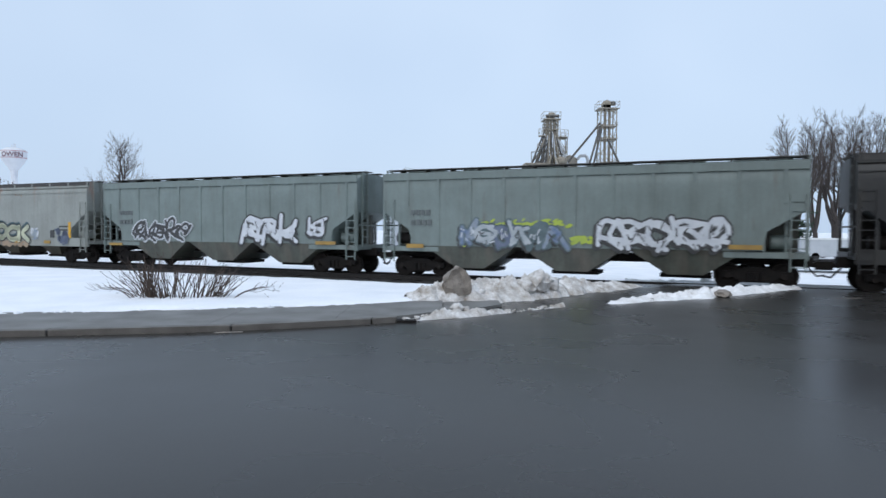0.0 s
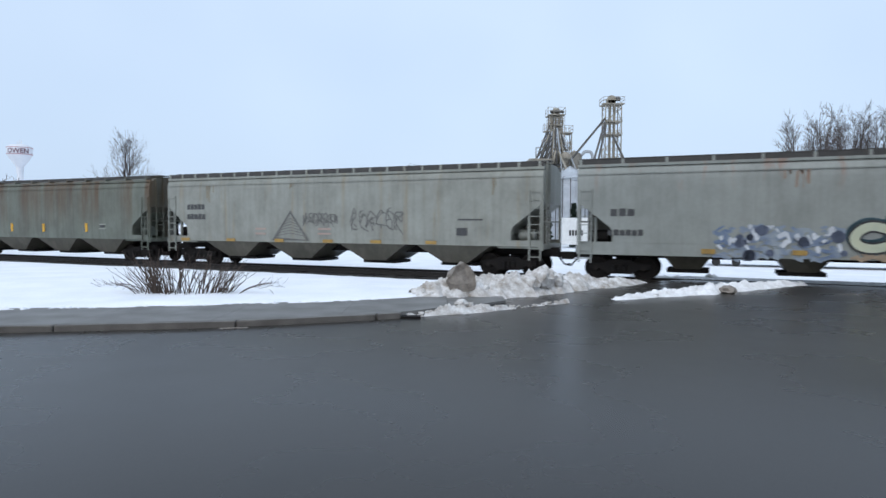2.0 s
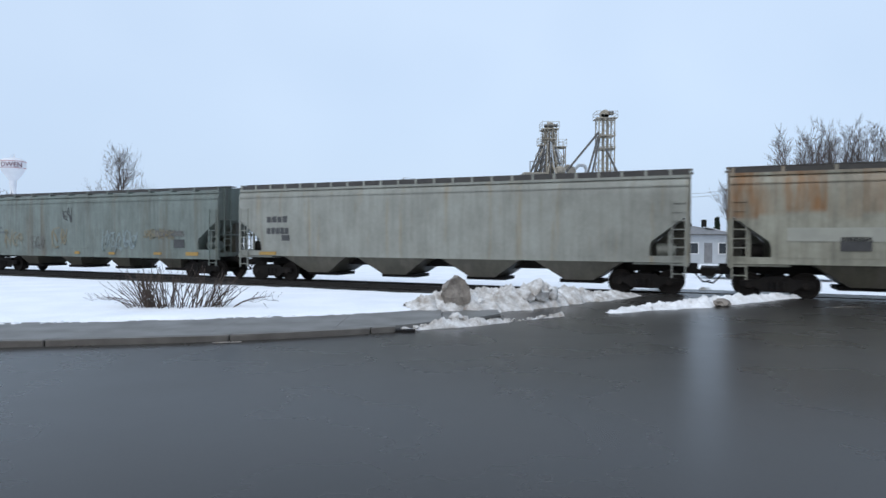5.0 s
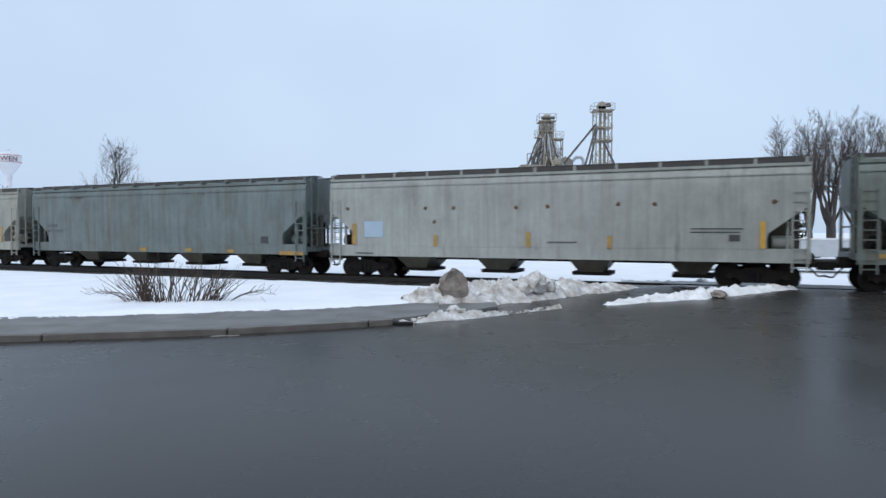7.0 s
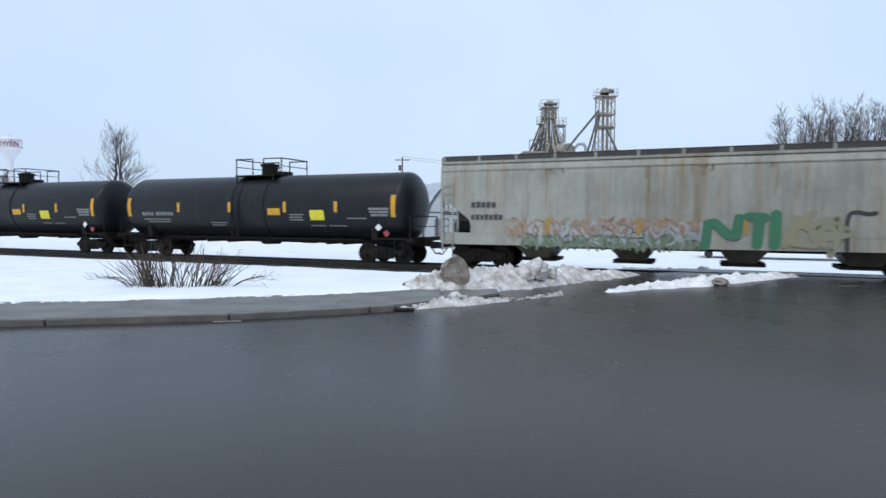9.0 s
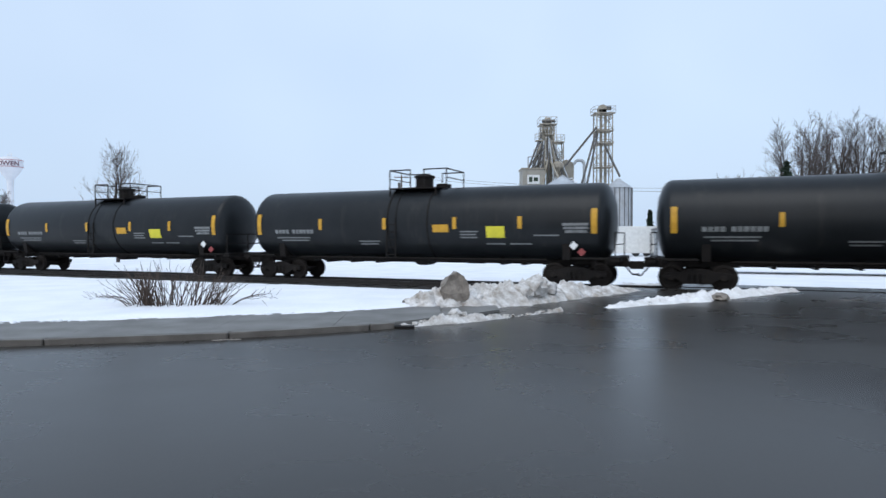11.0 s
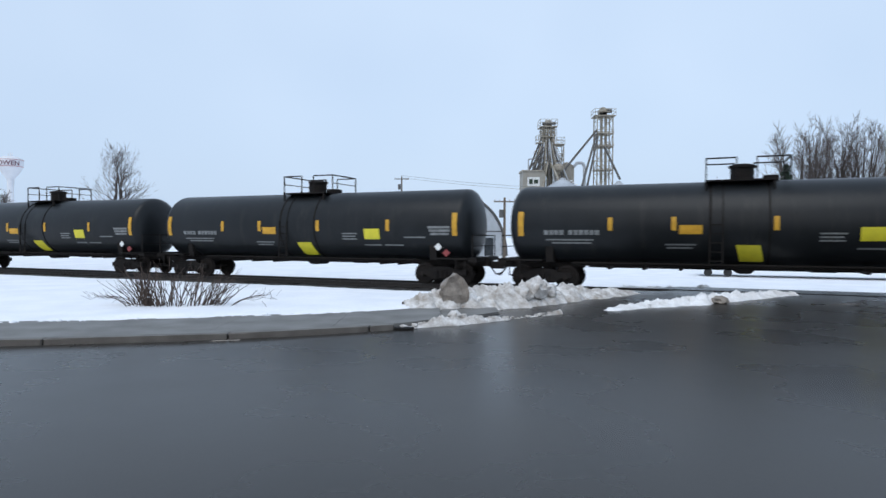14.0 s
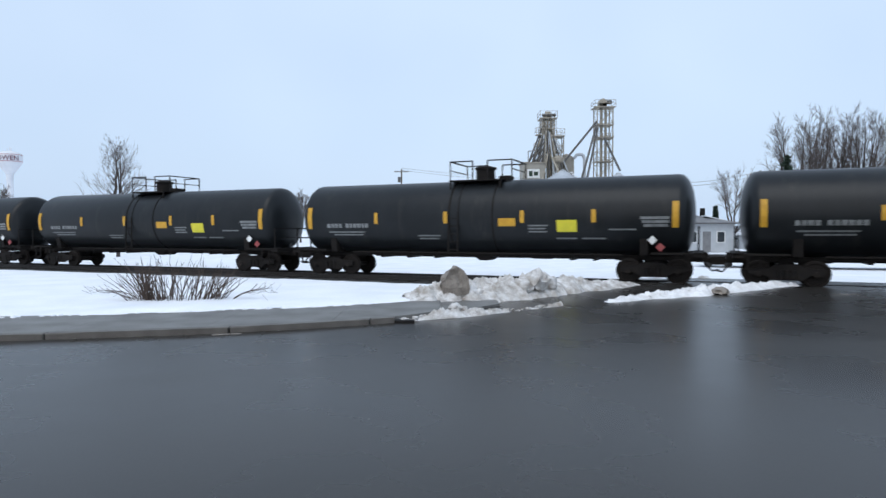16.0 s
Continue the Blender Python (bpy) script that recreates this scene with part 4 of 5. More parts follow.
def spruce(x, y, height, width, seed, label):
    rnd = random.Random(seed)
    tree = empty("spruce", pose(x, y, -0.42), label, "tree", "evergreens")
    part("trunk", made(rod, (0, 0, 0), (0, 0, height), height * 0.016 + 0.03, 0.01), M_BARK, tree)
    verts, faces = [], []
    z = height * 0.06
    while z < height * 0.99:
        reach = width * (1 - z / height) ** 0.8 * 0.5 + 0.08
        for k in range(4):
            a = rnd.uniform(0, math.tau)
            r = reach * rnd.uniform(0.35, 1.25)
            d = Vector((math.cos(a), math.sin(a), -0.25 + 0.3 * rnd.random()))
            for j in range(7):                      # sprays of needles along each bough
                f = (j + 1) / 7
                c = Vector((0, 0, z)) + d * r * f
                w = 0.10 + 0.16 * (1 - f) + 0.02 * height
                for _ in range(2):
                    u = Vector((rnd.gauss(0, 1), rnd.gauss(0, 1), rnd.gauss(0, 0.5))).normalized() * w
                    v = Vector((rnd.gauss(0, 1), rnd.gauss(0, 1), rnd.gauss(-0.4, 0.5))).normalized() * w * 0.6
                    b = len(verts)
                    verts += [tuple(c - u), tuple(c + v), tuple(c + u), tuple(c - v)]
                    faces.append((b, b + 1, b + 2, b + 3))
        z += height * 0.034
    me = bpy.data.meshes.new("foliage")
    me.from_pydata(verts, [], faces)
    me.materials.append(M_NEEDLE)
    ob = new("foliage", me)
    ob.parent = tree


spruce(39.0, 70, 10.6, 6.6, 2, "dark green spruce with ragged boughs")
spruce(14.6, 72, 5.0, 2.6, 6, "small dark spruce behind a white container")
spruce(11.6, 72, 4.8, 1.6, 9, "narrow dark spruce near the grain bin")
spruce(31.0, 70, 4.9, 1.4, 31, "small dark evergreen behind a white house")
spruce(25.3, 75, 5.3, 1.3, 41, "narrow dark spruce behind a white trailer")
spruce(33.5, 84, 4.6, 5.0, 12, "low dark evergreen behind parked vehicles")


def shrub():
    rnd = random.Random(4)
    paths = []
    for i in range(125):
        x = rnd.uniform(-1.1, 1.15)
        lean = x * 0.55 + rnd.gauss(0, 0.28)
        h = rnd.uniform(0.5, 1.22) * (1 - 0.1 * abs(x))
        p, d = Vector((x, rnd.uniform(-0.28, 0.28), -0.1)), Vector((lean * 0.6, rnd.gauss(0, 0.22), 1)).normalized()
        path = [(p, rnd.uniform(0.009, 0.015))]
        for k in range(5):
            d = (d + Vector((lean * 0.13 + rnd.gauss(0, 0.06), rnd.gauss(0, 0.06), -0.02))).normalized()
            p = p + d * h / 5
            path.append((p, 0.0115 - 0.0016 * k))
            if k > 1 and rnd.random() < 0.55:
                e = (d + Vector((rnd.gauss(0, 0.45), rnd.gauss(0, 0.4), 0.1))).normalized()
                paths.append([(p, 0.005), (p + e * 0.16, 0.0045), (p + e * 0.3 + Vector((0, 0, 0.03)), 0.003)])
        paths.append(path)
    for i in range(38):                                # thick upright clump at one end
        p, d = Vector((rnd.gauss(-0.72, 0.1), rnd.gauss(0, 0.1), -0.1)), Vector((rnd.gauss(-0.12, 0.2), rnd.gauss(0, 0.15), 1)).normalized()
        h, path = rnd.uniform(0.8, 1.3), []
        for k in range(6):
            path.append((p, 0.013 - 0.0017 * k))
            d = (d + Vector((rnd.gauss(-0.02, 0.07), rnd.gauss(0, 0.06), -0.02))).normalized()
            p = p + d * h / 5
        paths.append(path)
    for sx, x0 in ((-1, -1.0), (1, 1.35)):           # low stems that arch away sideways
        for k in range(5):
            p, path = Vector((x0, 0.1 * k - 0.2, -0.05)), []
            d = Vector((sx * 0.75, rnd.gauss(0, 0.2), 0.95)).normalized()
            for j in range(6):
                path.append((p, 0.009 - 0.001 * j))
                d = (d + Vector((sx * 0.1, rnd.gauss(0, 0.08), -0.16))).normalized()
                p = p + d * rnd.uniform(0.16, 0.25)
                if j > 1:
                    e = (d + Vector((rnd.gauss(0, 0.5), rnd.gauss(0, 0.4), rnd.gauss(0.2, 0.4)))).normalized()
                    paths.append([(p, 0.005), (p + e * 0.12, 0.004), (p + e * 0.24, 0.003)])
            paths.append(path)
    me = tube_tree(paths, 4)
    me.materials.append(M_STEM)
    ob = new("leafless_shrub", me)
    ob.matrix_world = pose(-6.85, 16.15, 0.08, 0, 0, 3)
    tagged(ob, "leafless shrub of thin brown stems in the snow", "shrub")


shrub()

# ---- grain elevator
elev = empty("grain_elevator", pose(0, 0, 0), "weathered tan steel grain elevator leg with pipes and platforms", "grain elevator", "grain elevator legs")


def lattice(bm, x0, x1, y0, y1, z0, z1, step, w=0.16, brace=0.07):
    for x in (x0, x1):
        for y in (y0, y1):
            beam(bm, (x, y, z0), (x, y, z1), w)
    z, flip = z0, False
    while z < z1 - 0.1:
        t = min(z + step, z1)
        for y in (y0, y1):
            beam(bm, (x0, y, z), (x1, y, z), brace)
            beam(bm, (x0 if flip else x1, y, z), (x1 if flip else x0, y, t), brace)
        for x in (x0, x1):
            beam(bm, (x, y0, z), (x, y1, z), brace)
            beam(bm, (x, y0 if flip else y1, z), (x, y1 if flip else y0, t), brace)
        z, flip = t, not flip


def deck(bm, x0, x1, y0, y1, z, rail=1.05):
    box(bm, x0, x1, y0, y1, z - 0.12, z)
    for x in np.linspace(x0, x1, 4):
        for y in (y0, y1):
            beam(bm, (x, y, z), (x, y, z + rail), 0.05)
    for h in (0.5, rail):
        for y in (y0, y1):
            beam(bm, (x0, y, z + h), (x1, y, z + h), 0.05)
        for x in (x0, x1):
            beam(bm, (x, y0, z + h), (x, y1, z + h), 0.05)


part("frame", made(lattice, 16.2, 18.1, 99, 101, -0.4, 19.6, 1.9, 0.14), M_TAN, elev)
for x, y in ((16.5, 99.4), (17.1, 99.4), (17.6, 99.6), (16.8, 100.5)):
    part("pipe", made(rod, (x, y, -0.4), (x, y, 19.6), 0.19, n=10), M_TAN, elev, smooth=True)
for a in ((15.8, 18.5, 98.5, 101.5, 19.6), (15.2, 16.8, 98.6, 100, 17.0), (17.8, 19.7, 98.6, 101, 16.8), (15.0, 16.4, 98.6, 100, 14.6), (16.0, 18.2, 98.7, 101.2, 18.0), (17.9, 19.4, 98.7, 100.8, 14.2)):
    part("platform", made(deck, *a), M_TAN, elev)
part("head_housing", made(lambda bm: (box(bm, 16.6, 17.7, 99.3, 100.7, 19.6, 20.4), rod(bm, (16.8, 100, 20.45), (17.7, 100, 20.45), 0.38, n=12))), M_TAN, elev, bevel=0.05)
part("drive_motor", made(rod, (16.2, 99.2, 20.1), (18.3, 99.2, 20.1), 0.24, n=12), M_PIPE, elev, smooth=True)
part("side_frame", made(lattice, 18.3, 19.6, 99, 100.6, 10, 16.8, 2.2, 0.13), M_TAN, elev)
for (a, b) in (((16.2, 99, 18.2), (13.3, 98.5, 10.8)), ((16.0, 99, 17.0), (13.8, 98.5, 10.2)), ((15.8, 99, 15.8), (14.3, 98.5, 10.6)), ((16.4, 98.8, 16.4), (14.9, 98.4, 10.4)),
               ((17.8, 99, 17.5), (20.6, 98.4, 9.6)), ((17.6, 99, 15.5), (19.6, 98.4, 9.4)), ((17.2, 98.8, 14.8), (15.8, 96, 9.6)), ((17.5, 98.8, 13.8), (17.2, 90, 10.0)), ((17.9, 99, 13.4), (18.6, 96, 9.4))):
    part("spout", made(rod, a, b, 0.14, n=8), M_TAN if a[0] > 16.3 else M_PIPE, elev, smooth=True)
for k in range(9):
    f = k / 8
    part("spout", made(rod, (15.9 + 2.2 * f, 98.7, 17.6 - 2.5 * abs(f - 0.5)), (13.6 + 7.0 * f, 97.6, 9.4), 0.11, n=8), (M_TAN, M_PIPE, M_GALV)[k % 3], elev, smooth=True)
for k in range(7):                               # spouts that fan out steeply above the house
    part("spout", made(rod, (16.3 + 0.1 * k, 98.5, 16.2 - 0.5 * k), (13.3 + 0.45 * k, 97.4, 11.6 - 0.2 * k), 0.12, n=8), M_PIPE, elev, smooth=True)
part("ladder", made(ladder, 18.2, 98.9, 4.0, 19.6, 0.5, 0.45), M_TAN, elev)
part("distributor", made(lambda bm: lathe(bm, [(11.8, 0.2), (12.6, 0.95), (13.2, 0.95), (13.7, 0.2)], "z", 12, (18.6, 98.5, 0))), M_TAN, elev)
part("upper_house", made(slab, [(18.9, 9.5), (21.3, 9.5), (21.3, 13.4), (20.1, 14.0), (18.9, 13.4)], "y", 99.2, 101.5), M_BEIGE, elev)
bm = bmesh.new()
for a, b in (((21.2, 99, 13.2), (21.7, 99, 13.8)), ((21.7, 99, 13.8), (22.6, 99, 13.8)), ((22.6, 99, 13.8), (22.9, 99, 13.2)), ((22.9, 99, 13.2), (22.9, 99, 8.5))):
    rod(bm, a, b, 0.24 if a[0] > 20 else 0.1, n=10)
part("duct", bm, M_GALV, elev, smooth=True)
part("vent_pipe", made(lambda bm: (rod(bm, (13.9, 98.5, 12.4), (13.9, 98.5, 14.3), 0.1), rod(bm, (13.9, 98.5, 14.3), (14.6, 98.8, 14.4), 0.1))), M_GALV, elev, smooth=True)

house = empty("elevator_house", pose(14.5, 98.6, 0), "beige steel elevator building with a pale sign", "building")
part("wall", made(box, -1.7, 1.7, -2, 2, -0.42, 12.2), M_BEIGE, house)
part("roof", made(box, -1.85, 1.85, -2.15, 2.15, 12.2, 12.4), M_TAN, house)
part("sign", made(box, -1.0, 0.9, -2.06, -2.0, 9.9, 11.3), M_WHITE, house, "pale square sign with dark shapes")
part("sign_shape", made(box, -0.75, -0.2, -2.09, -2.062, 10.2, 11.0), M_NEEDLE, house, "dark green shape")
part("sign_shape", made(box, 0.0, 0.65, -2.09, -2.062, 10.3, 10.9), M_NEEDLE, house, "dark green shape")

leg = empty("grain_elevator", pose(0, 0, 0), "tall square tan steel grain leg tower with platforms", "grain elevator", "grain elevator legs")
part("frame", made(lattice, 24.9, 27.4, 99, 101.2, -0.4, 21.4, 2.1, 0.15, 0.06), M_TAN, leg)
for x in (25.8, 26.5):
    part("leg_casing", made(box, x - 0.17, x + 0.17, 99.8, 100.2, -0.4, 21.4), M_TAN, leg)
for z in (21.4, 18.6, 16.6, 12.8):
    part("platform", made(deck, 24.5 if z > 20 else 24.8, 27.8 if z > 20 else 27.5, 98.7, 101.5, z, 1.0 if z > 20 else 0.15), M_TAN, leg)
part("head_housing", made(lambda bm: (rod(bm, (26, 99.6, 22.1), (26, 100.6, 22.1), 0.7, n=14), box(bm, 25.4, 26.6, 99.6, 100.6, 21.4, 22.1))), M_TAN, leg)
part("drive_motor", made(rod, (26.6, 99.6, 22.2), (27.3, 99.6, 22.2), 0.33, n=12), M_PIPE, leg, smooth=True)
for a, b in (((24.8, 99, 19.0), (19.5, 98.2, 12.6)), ((24.8, 99, 18.4), (21.4, 94, 9.8)), ((25.0, 99, 18.0), (22.2, 94, 9.8)), ((26.0, 98.8, 16.4), (27.4, 95, 10.9))):
    part("spout", made(rod, a, b, 0.17, n=8), M_PIPE, leg, "dark steel spout", smooth=True)


def grain_bin(x, y, r, eave, peak, label):
    b = empty("grain_bin", pose(x, y, -0.42), label, "grain bin", "grain bins")
    bm = bmesh.new()
    prof = []
    z = 0.0
    while z < eave:
        prof += [(z, r), (z + 0.06, r + 0.025), (z + 0.12, r)]
        z += 0.28
    lathe(bm, prof + [(eave, r)], "z", 40)
    part("shell", bm, M_GALV, b, "corrugated galvanised steel", smooth=False)
    for i in range(18):
        a = i * math.tau / 18
        part("stiffener", made(beam, ((r + 0.06) * math.cos(a), (r + 0.06) * math.sin(a), 0), ((r + 0.06) * math.cos(a), (r + 0.06) * math.sin(a), eave), 0.09), M_PIPE, b)
    part("roof", made(lathe, [(eave, r + 0.15), (eave + (peak - eave) * 0.9, 0.45), (peak, 0.4), (peak + 0.12, 0.1)], "z", 24), M_GALV, b)
    return b


big = grain_bin(16.9, 86, 2.95, 8.8, 10.5, "round galvanised grain bin with a conical roof")
part("snow_patch", made(lambda bm: [box(bm, 0.75 + 0.3 * k, 1.1 + 0.3 * k, -1.35 - 0.16 * k, -0.95 - 0.16 * k, 10.05 - 0.28 * k, 10.16 - 0.28 * k) for k in range(5)]), M_SNOW, big, "white snow left on the roof")
grain_bin(22.6, 95, 1.5, 9.0, 10.2, "slim galvanised grain bin beside a larger one")
grain_bin(27.2, 95, 2.0, 9.5, 10.9, "galvanised grain bin with a pointed roof")

# ---- buildings and vehicles behind the line
hall = empty("arched_hall", pose(3.1, 77, -0.42, 0, 0, 22), "white arched metal hall with a dark-edged front", "building")
arc = lambda r, n=20: [(r * math.cos(math.pi * i / n), r * 1.27 * math.sin(math.pi * i / n)) for i in range(n + 1)]
part("roof", made(slab, arc(5.7), "y", 0.1, 18), M_GALV, hall, "pale curved metal roof")
part("front_wall", made(slab, arc(5.5), "y", -0.05, 0.1), M_SIDING, hall)
bm = bmesh.new()
for (a, b), (c, d) in zip(arc(5.72), arc(5.72)[1:]):
    beam(bm, (a, -0.1, b), (c, -0.1, d), 0.22)
beam(bm, (-5.2, -0.08, 3.1), (5.2, -0.08, 3.1), 0.14)
part("edge_trim", bm, M_PIPE, hall)
for x in (-3.6, -1.2, 1.2, 3.2):
    part("door", made(box, x - 0.6, x + 0.6, -0.12, -0.055, 0, 2.3), M_ROOF if x < 2 else M_GLASS, hall)

dw = empty("house", pose(23.4, 62, -0.42), "small white house with a grey hipped roof", "house")
part("wall", made(box, 0, 6.0, 0, 7, 0, 2.9), M_SIDING, dw)


def hip_roof(bm):
    low = [bm.verts.new((x, y, 2.86)) for x, y in ((-0.35, -0.35), (6.35, -0.35), (6.35, 7.35), (-0.35, 7.35))]
    eave = [bm.verts.new((v.co.x, v.co.y, 2.98)) for v in low]
    r1, r2 = bm.verts.new((2.9, 3.0, 3.85)), bm.verts.new((2.9, 4.2, 3.85))
    bm.faces.new(low)
    for i in range(4):
        bm.faces.new((low[i], low[(i + 1) % 4], eave[(i + 1) % 4], eave[i]))
    bm.faces.new((eave[0], eave[1], r1)), bm.faces.new((eave[1], eave[2], r2, r1))
    bm.faces.new((eave[2], eave[3], r2)), bm.faces.new((eave[3], eave[0], r1, r2))


part("roof", made(hip_roof), M_ROOF, dw, "grey hipped roof")
part("roof_snow", made(slab, [(3.6, 3.66), (6.3, 3.03), (6.3, 3.08), (3.6, 3.74)], "y", 1.2, 5.8), M_SNOW, dw, "thin snow left on the roof")
part("gutter", made(beam, (-0.4, -0.4, 2.92), (6.4, -0.4, 2.92), 0.1), M_PIPE, dw)
part("chimney", made(box, 3.6, 4.0, 2.3, 2.7, 3.3, 4.5), M_DARK, dw, bevel=0.03)
part("door", made(box, 2.8, 3.6, -0.04, -0.005, 0.1, 2.1), M_ROOF, dw, "grey door")
for x, w in ((1.7, 0.5), (4.6, 0.4)):
    win = part("window", made(box, x - w, x + w, -0.05, -0.01, 1.0, 2.1), M_GLASS, dw)
    part("window_frame", made(lambda bm: [beam(bm, p, q, 0.08) for p, q in (((x - w, -0.06, 1), (x + w, -0.06, 1)), ((x - w, -0.06, 2.1), (x + w, -0.06, 2.1)), ((x - w, -0.06, 1), (x - w, -0.06, 2.1)), ((x + w, -0.06, 1), (x + w, -0.06, 2.1)))]), M_WHITE, win)
for x in (20.7, 21.55):
    tk = empty("upright_tank", pose(x, 58, -0.42), "white upright tank with a dark domed top", "tank", "upright tanks")
    part("shell", made(lathe, [(0, 0.42), (3.7, 0.42)], "z", 18), M_SIDING, tk, smooth=True)
    part("dome", made(lathe, [(3.7, 0.44), (4.5, 0.42), (4.85, 0.3), (5.0, 0.05)], "z", 18), M_DARK, tk, "dark domed cap", smooth=True)

ct = empty("storage_container", pose(12.55, 68, -0.42), "long white box trailer with a dark painted word", "trailer")
part("body", made(box, 0, 11.5, 0, 2.5, 0.35, 3.3), M_WHITE, ct, bevel=0.04)
for i in range(25):
    part("panel_rib", made(box, 0.2 + i * 0.47, 0.26 + i * 0.47, -0.03, 0.0, 0.4, 3.25), M_WHITE, ct)
for i in range(5):
    part("lettering_bar", made(box, 0.75 + i * 0.32, 0.98 + i * 0.32, -0.05, -0.032, 1.35, 1.95), M_BLACKINK, ct)
for x in (8.9, 10.1):
    part("wheel", made(rod, (x, 0.05, 0.4), (x, 0.3, 0.4), 0.4, n=16), M_TYRE, ct, smooth=True)
wt = empty("white_trailer", pose(29.4, 51, -0.42), "long low white trailer parked on snow", "trailer")
part("body", made(box, 0, 5.8, 0, 2.2, 0.3, 1.8), M_SIDING, wt, bevel=0.06)
part("top_rail", made(box, -0.04, 5.84, -0.04, 0.02, 1.72, 1.86), M_WHITE, wt)
for x in (1.2, 4.6):
    part("wheel", made(rod, (x, 0.0, 0.33), (x, 0.25, 0.33), 0.33, n=16), M_TYRE, wt, smooth=True)


def parked_van(x, y, yaw, m, label):
    v = empty("parked_van", pose(x, y, -0.42, 0, 0, yaw), label, "van", "parked vehicles")
    part("body", made(slab, [(-2.2, 0.35), (2.2, 0.35), (2.25, 0.95), (1.5, 1.1), (0.95, 1.75), (-1.9, 1.8), (-2.25, 1.1)], "y", -0.9, 0.9), m, v, bevel=0.06)
    part("side_window", made(slab, [(-1.75, 1.15), (1.2, 1.15), (0.85, 1.65), (-1.65, 1.68)], "y", -0.93, -0.905), M_GLASS, v)
    for px in (-1.4, 1.4):
        w = part("wheel", made(rod, (px, -0.92, 0.34), (px, -0.7, 0.34), 0.34, n=18), M_TYRE, v, smooth=True)
        part("hubcap", made(rod, (px, -0.94, 0.34), (px, -0.921, 0.34), 0.2, n=14), M_GALV, w, smooth=True)


parked_van(33.0, 57, 8, M_MAROON, "dark maroon van parked on the snow")
parked_van(30.6, 62, 84, M_SIDING, "white van parked beside a house")

fl = empty("flatbed_trailer", line_pose(10.5, 17.0, -0.42), "low dark flatbed trailer parked beyond the rails", "trailer")
part("deck", made(box, -6.5, 6.0, -1.2, 1.2, 0.5, 0.72), M_DARK, fl)
part("side_rail", made(box, -6.5, 6.0, -1.24, -1.16, 0.42, 0.6), M_PIPE, fl)
for x in (-6.0, -4.9, 4.2, 5.3):
    part("wheel", made(rod, (x, -1.2, 0.24), (x, -0.9, 0.24), 0.24, n=18), M_TYRE, fl, smooth=True)


def pole(x, y, top, arm, label):
    p = empty("utility_pole", pose(x, y, -0.42), label, "utility pole", "utility poles")
    part("shaft", made(rod, (0, 0, 0), (0, 0, top + 0.42), 0.15, 0.11, 10), M_POLE, p, smooth=True)
    if arm:
        part("crossarm", made(beam, (-1.1, -0.14, top), (1.1, -0.14, top), 0.1, 0.13), M_POLE, p)
        part("transformer", made(rod, (-0.35, -0.2, top - 1.6), (-0.35, -0.2, top - 0.8), 0.22, n=12), M_PIPE, p, smooth=True)
        for d in (-1.0, -0.5, 0.5, 1.0):
            part("insulator", made(rod, (d, -0.14, top + 0.06), (d, -0.14, top + 0.22), 0.05, n=8), M_GALV, p)


pole(6.4, 62, 5.9, True, "wooden utility pole with a crossarm")
pole(-5.9, 95, 11.2, True, "tall wooden utility pole with crossarm and transformer")
pole(30.1, 58.5, 7.4, True, "wooden utility pole beside parked vehicles")
pole(24.7, 66, 6.8, False, "plain wooden pole behind a white house")


def wire(name, a, b, sag, label):
    a, b = Vector(a), Vector(b)
    pts = [a.lerp(b, i / 12) - Vector((0, 0, sag * 4 * (i / 12) * (1 - i / 12))) for i in range(13)]
    me = tube_tree([[(p, 0.018) for p in pts]], 4)
    me.materials.append(M_PIPE)
    tagged(new(name, me), label, "cable", "overhead cables")


for dz in (0.0, 0.35):
    wire("overhead_cable", (24.7, 66, 6.5 + dz), (30.1, 58.5, 7.0 + dz), 0.3, "thin overhead cable between wooden poles")
    wire("overhead_cable", (-5.9, 95, 11.0 + dz), (24.7, 66, 6.5 + dz), 0.5, "long thin overhead cable sagging over snow")

# ---- water tower
wtr = empty("water_tower", pose(-199.6, 290, -2.4), "white water tower with the town's name on a red-lined band", "water tower")
part("stem", made(lathe, [(0, 2.6), (4, 1.5), (27, 1.35), (31, 1.6)], "z", 24), M_TOWER, wtr, smooth=True)
part("tank", made(lathe, [(30.8, 1.5), (33, 3.2), (35.5, 4.7), (36.6, 5.2), (39.6, 5.25), (40.4, 4.7), (41.2, 3.0), (41.6, 0.6)], "z", 36), M_TOWER, wtr, smooth=True)
part("band", made(lambda bm: (lathe(bm, [(39.5, 5.3), (39.7, 5.3)], "z", 36), lathe(bm, [(36.45, 5.22), (36.65, 5.27)], "z", 36))), M_RED, wtr, "thin red rings")
part("antenna", made(lambda bm: [beam(bm, (x, 0, 41), (x, 0, 42.6 + 0.6 * (x > 0)), 0.22) for x in (-0.9, 0.1, 0.8)]), M_TOWER, wtr)
txt = bpy.data.curves.new("town_name", "FONT")
txt.body, txt.size, txt.extrude, txt.align_x, txt.offset = "OWEN", 3.0, 0.04, "CENTER", 0.04
tob = bpy.data.objects.new("town_name", txt)
tme = bpy.data.meshes.new_from_object(tob)
for v in tme.vertices:                      # wrap the letters round the band
    a = v.co.x / 5.35 - 0.16
    r = 5.33 + v.co.z
    # facing the road, which lies towards the south-east
    f = math.atan2(-290, 199.9) + a
    v.co = Vector((r * math.cos(f), r * math.sin(f), 36.95 + v.co.y))
tme.materials.append(mat("dark_red_letters", (0.16, 0.05, 0.07), (0.12, 0.04, 0.06), rough=0.5))
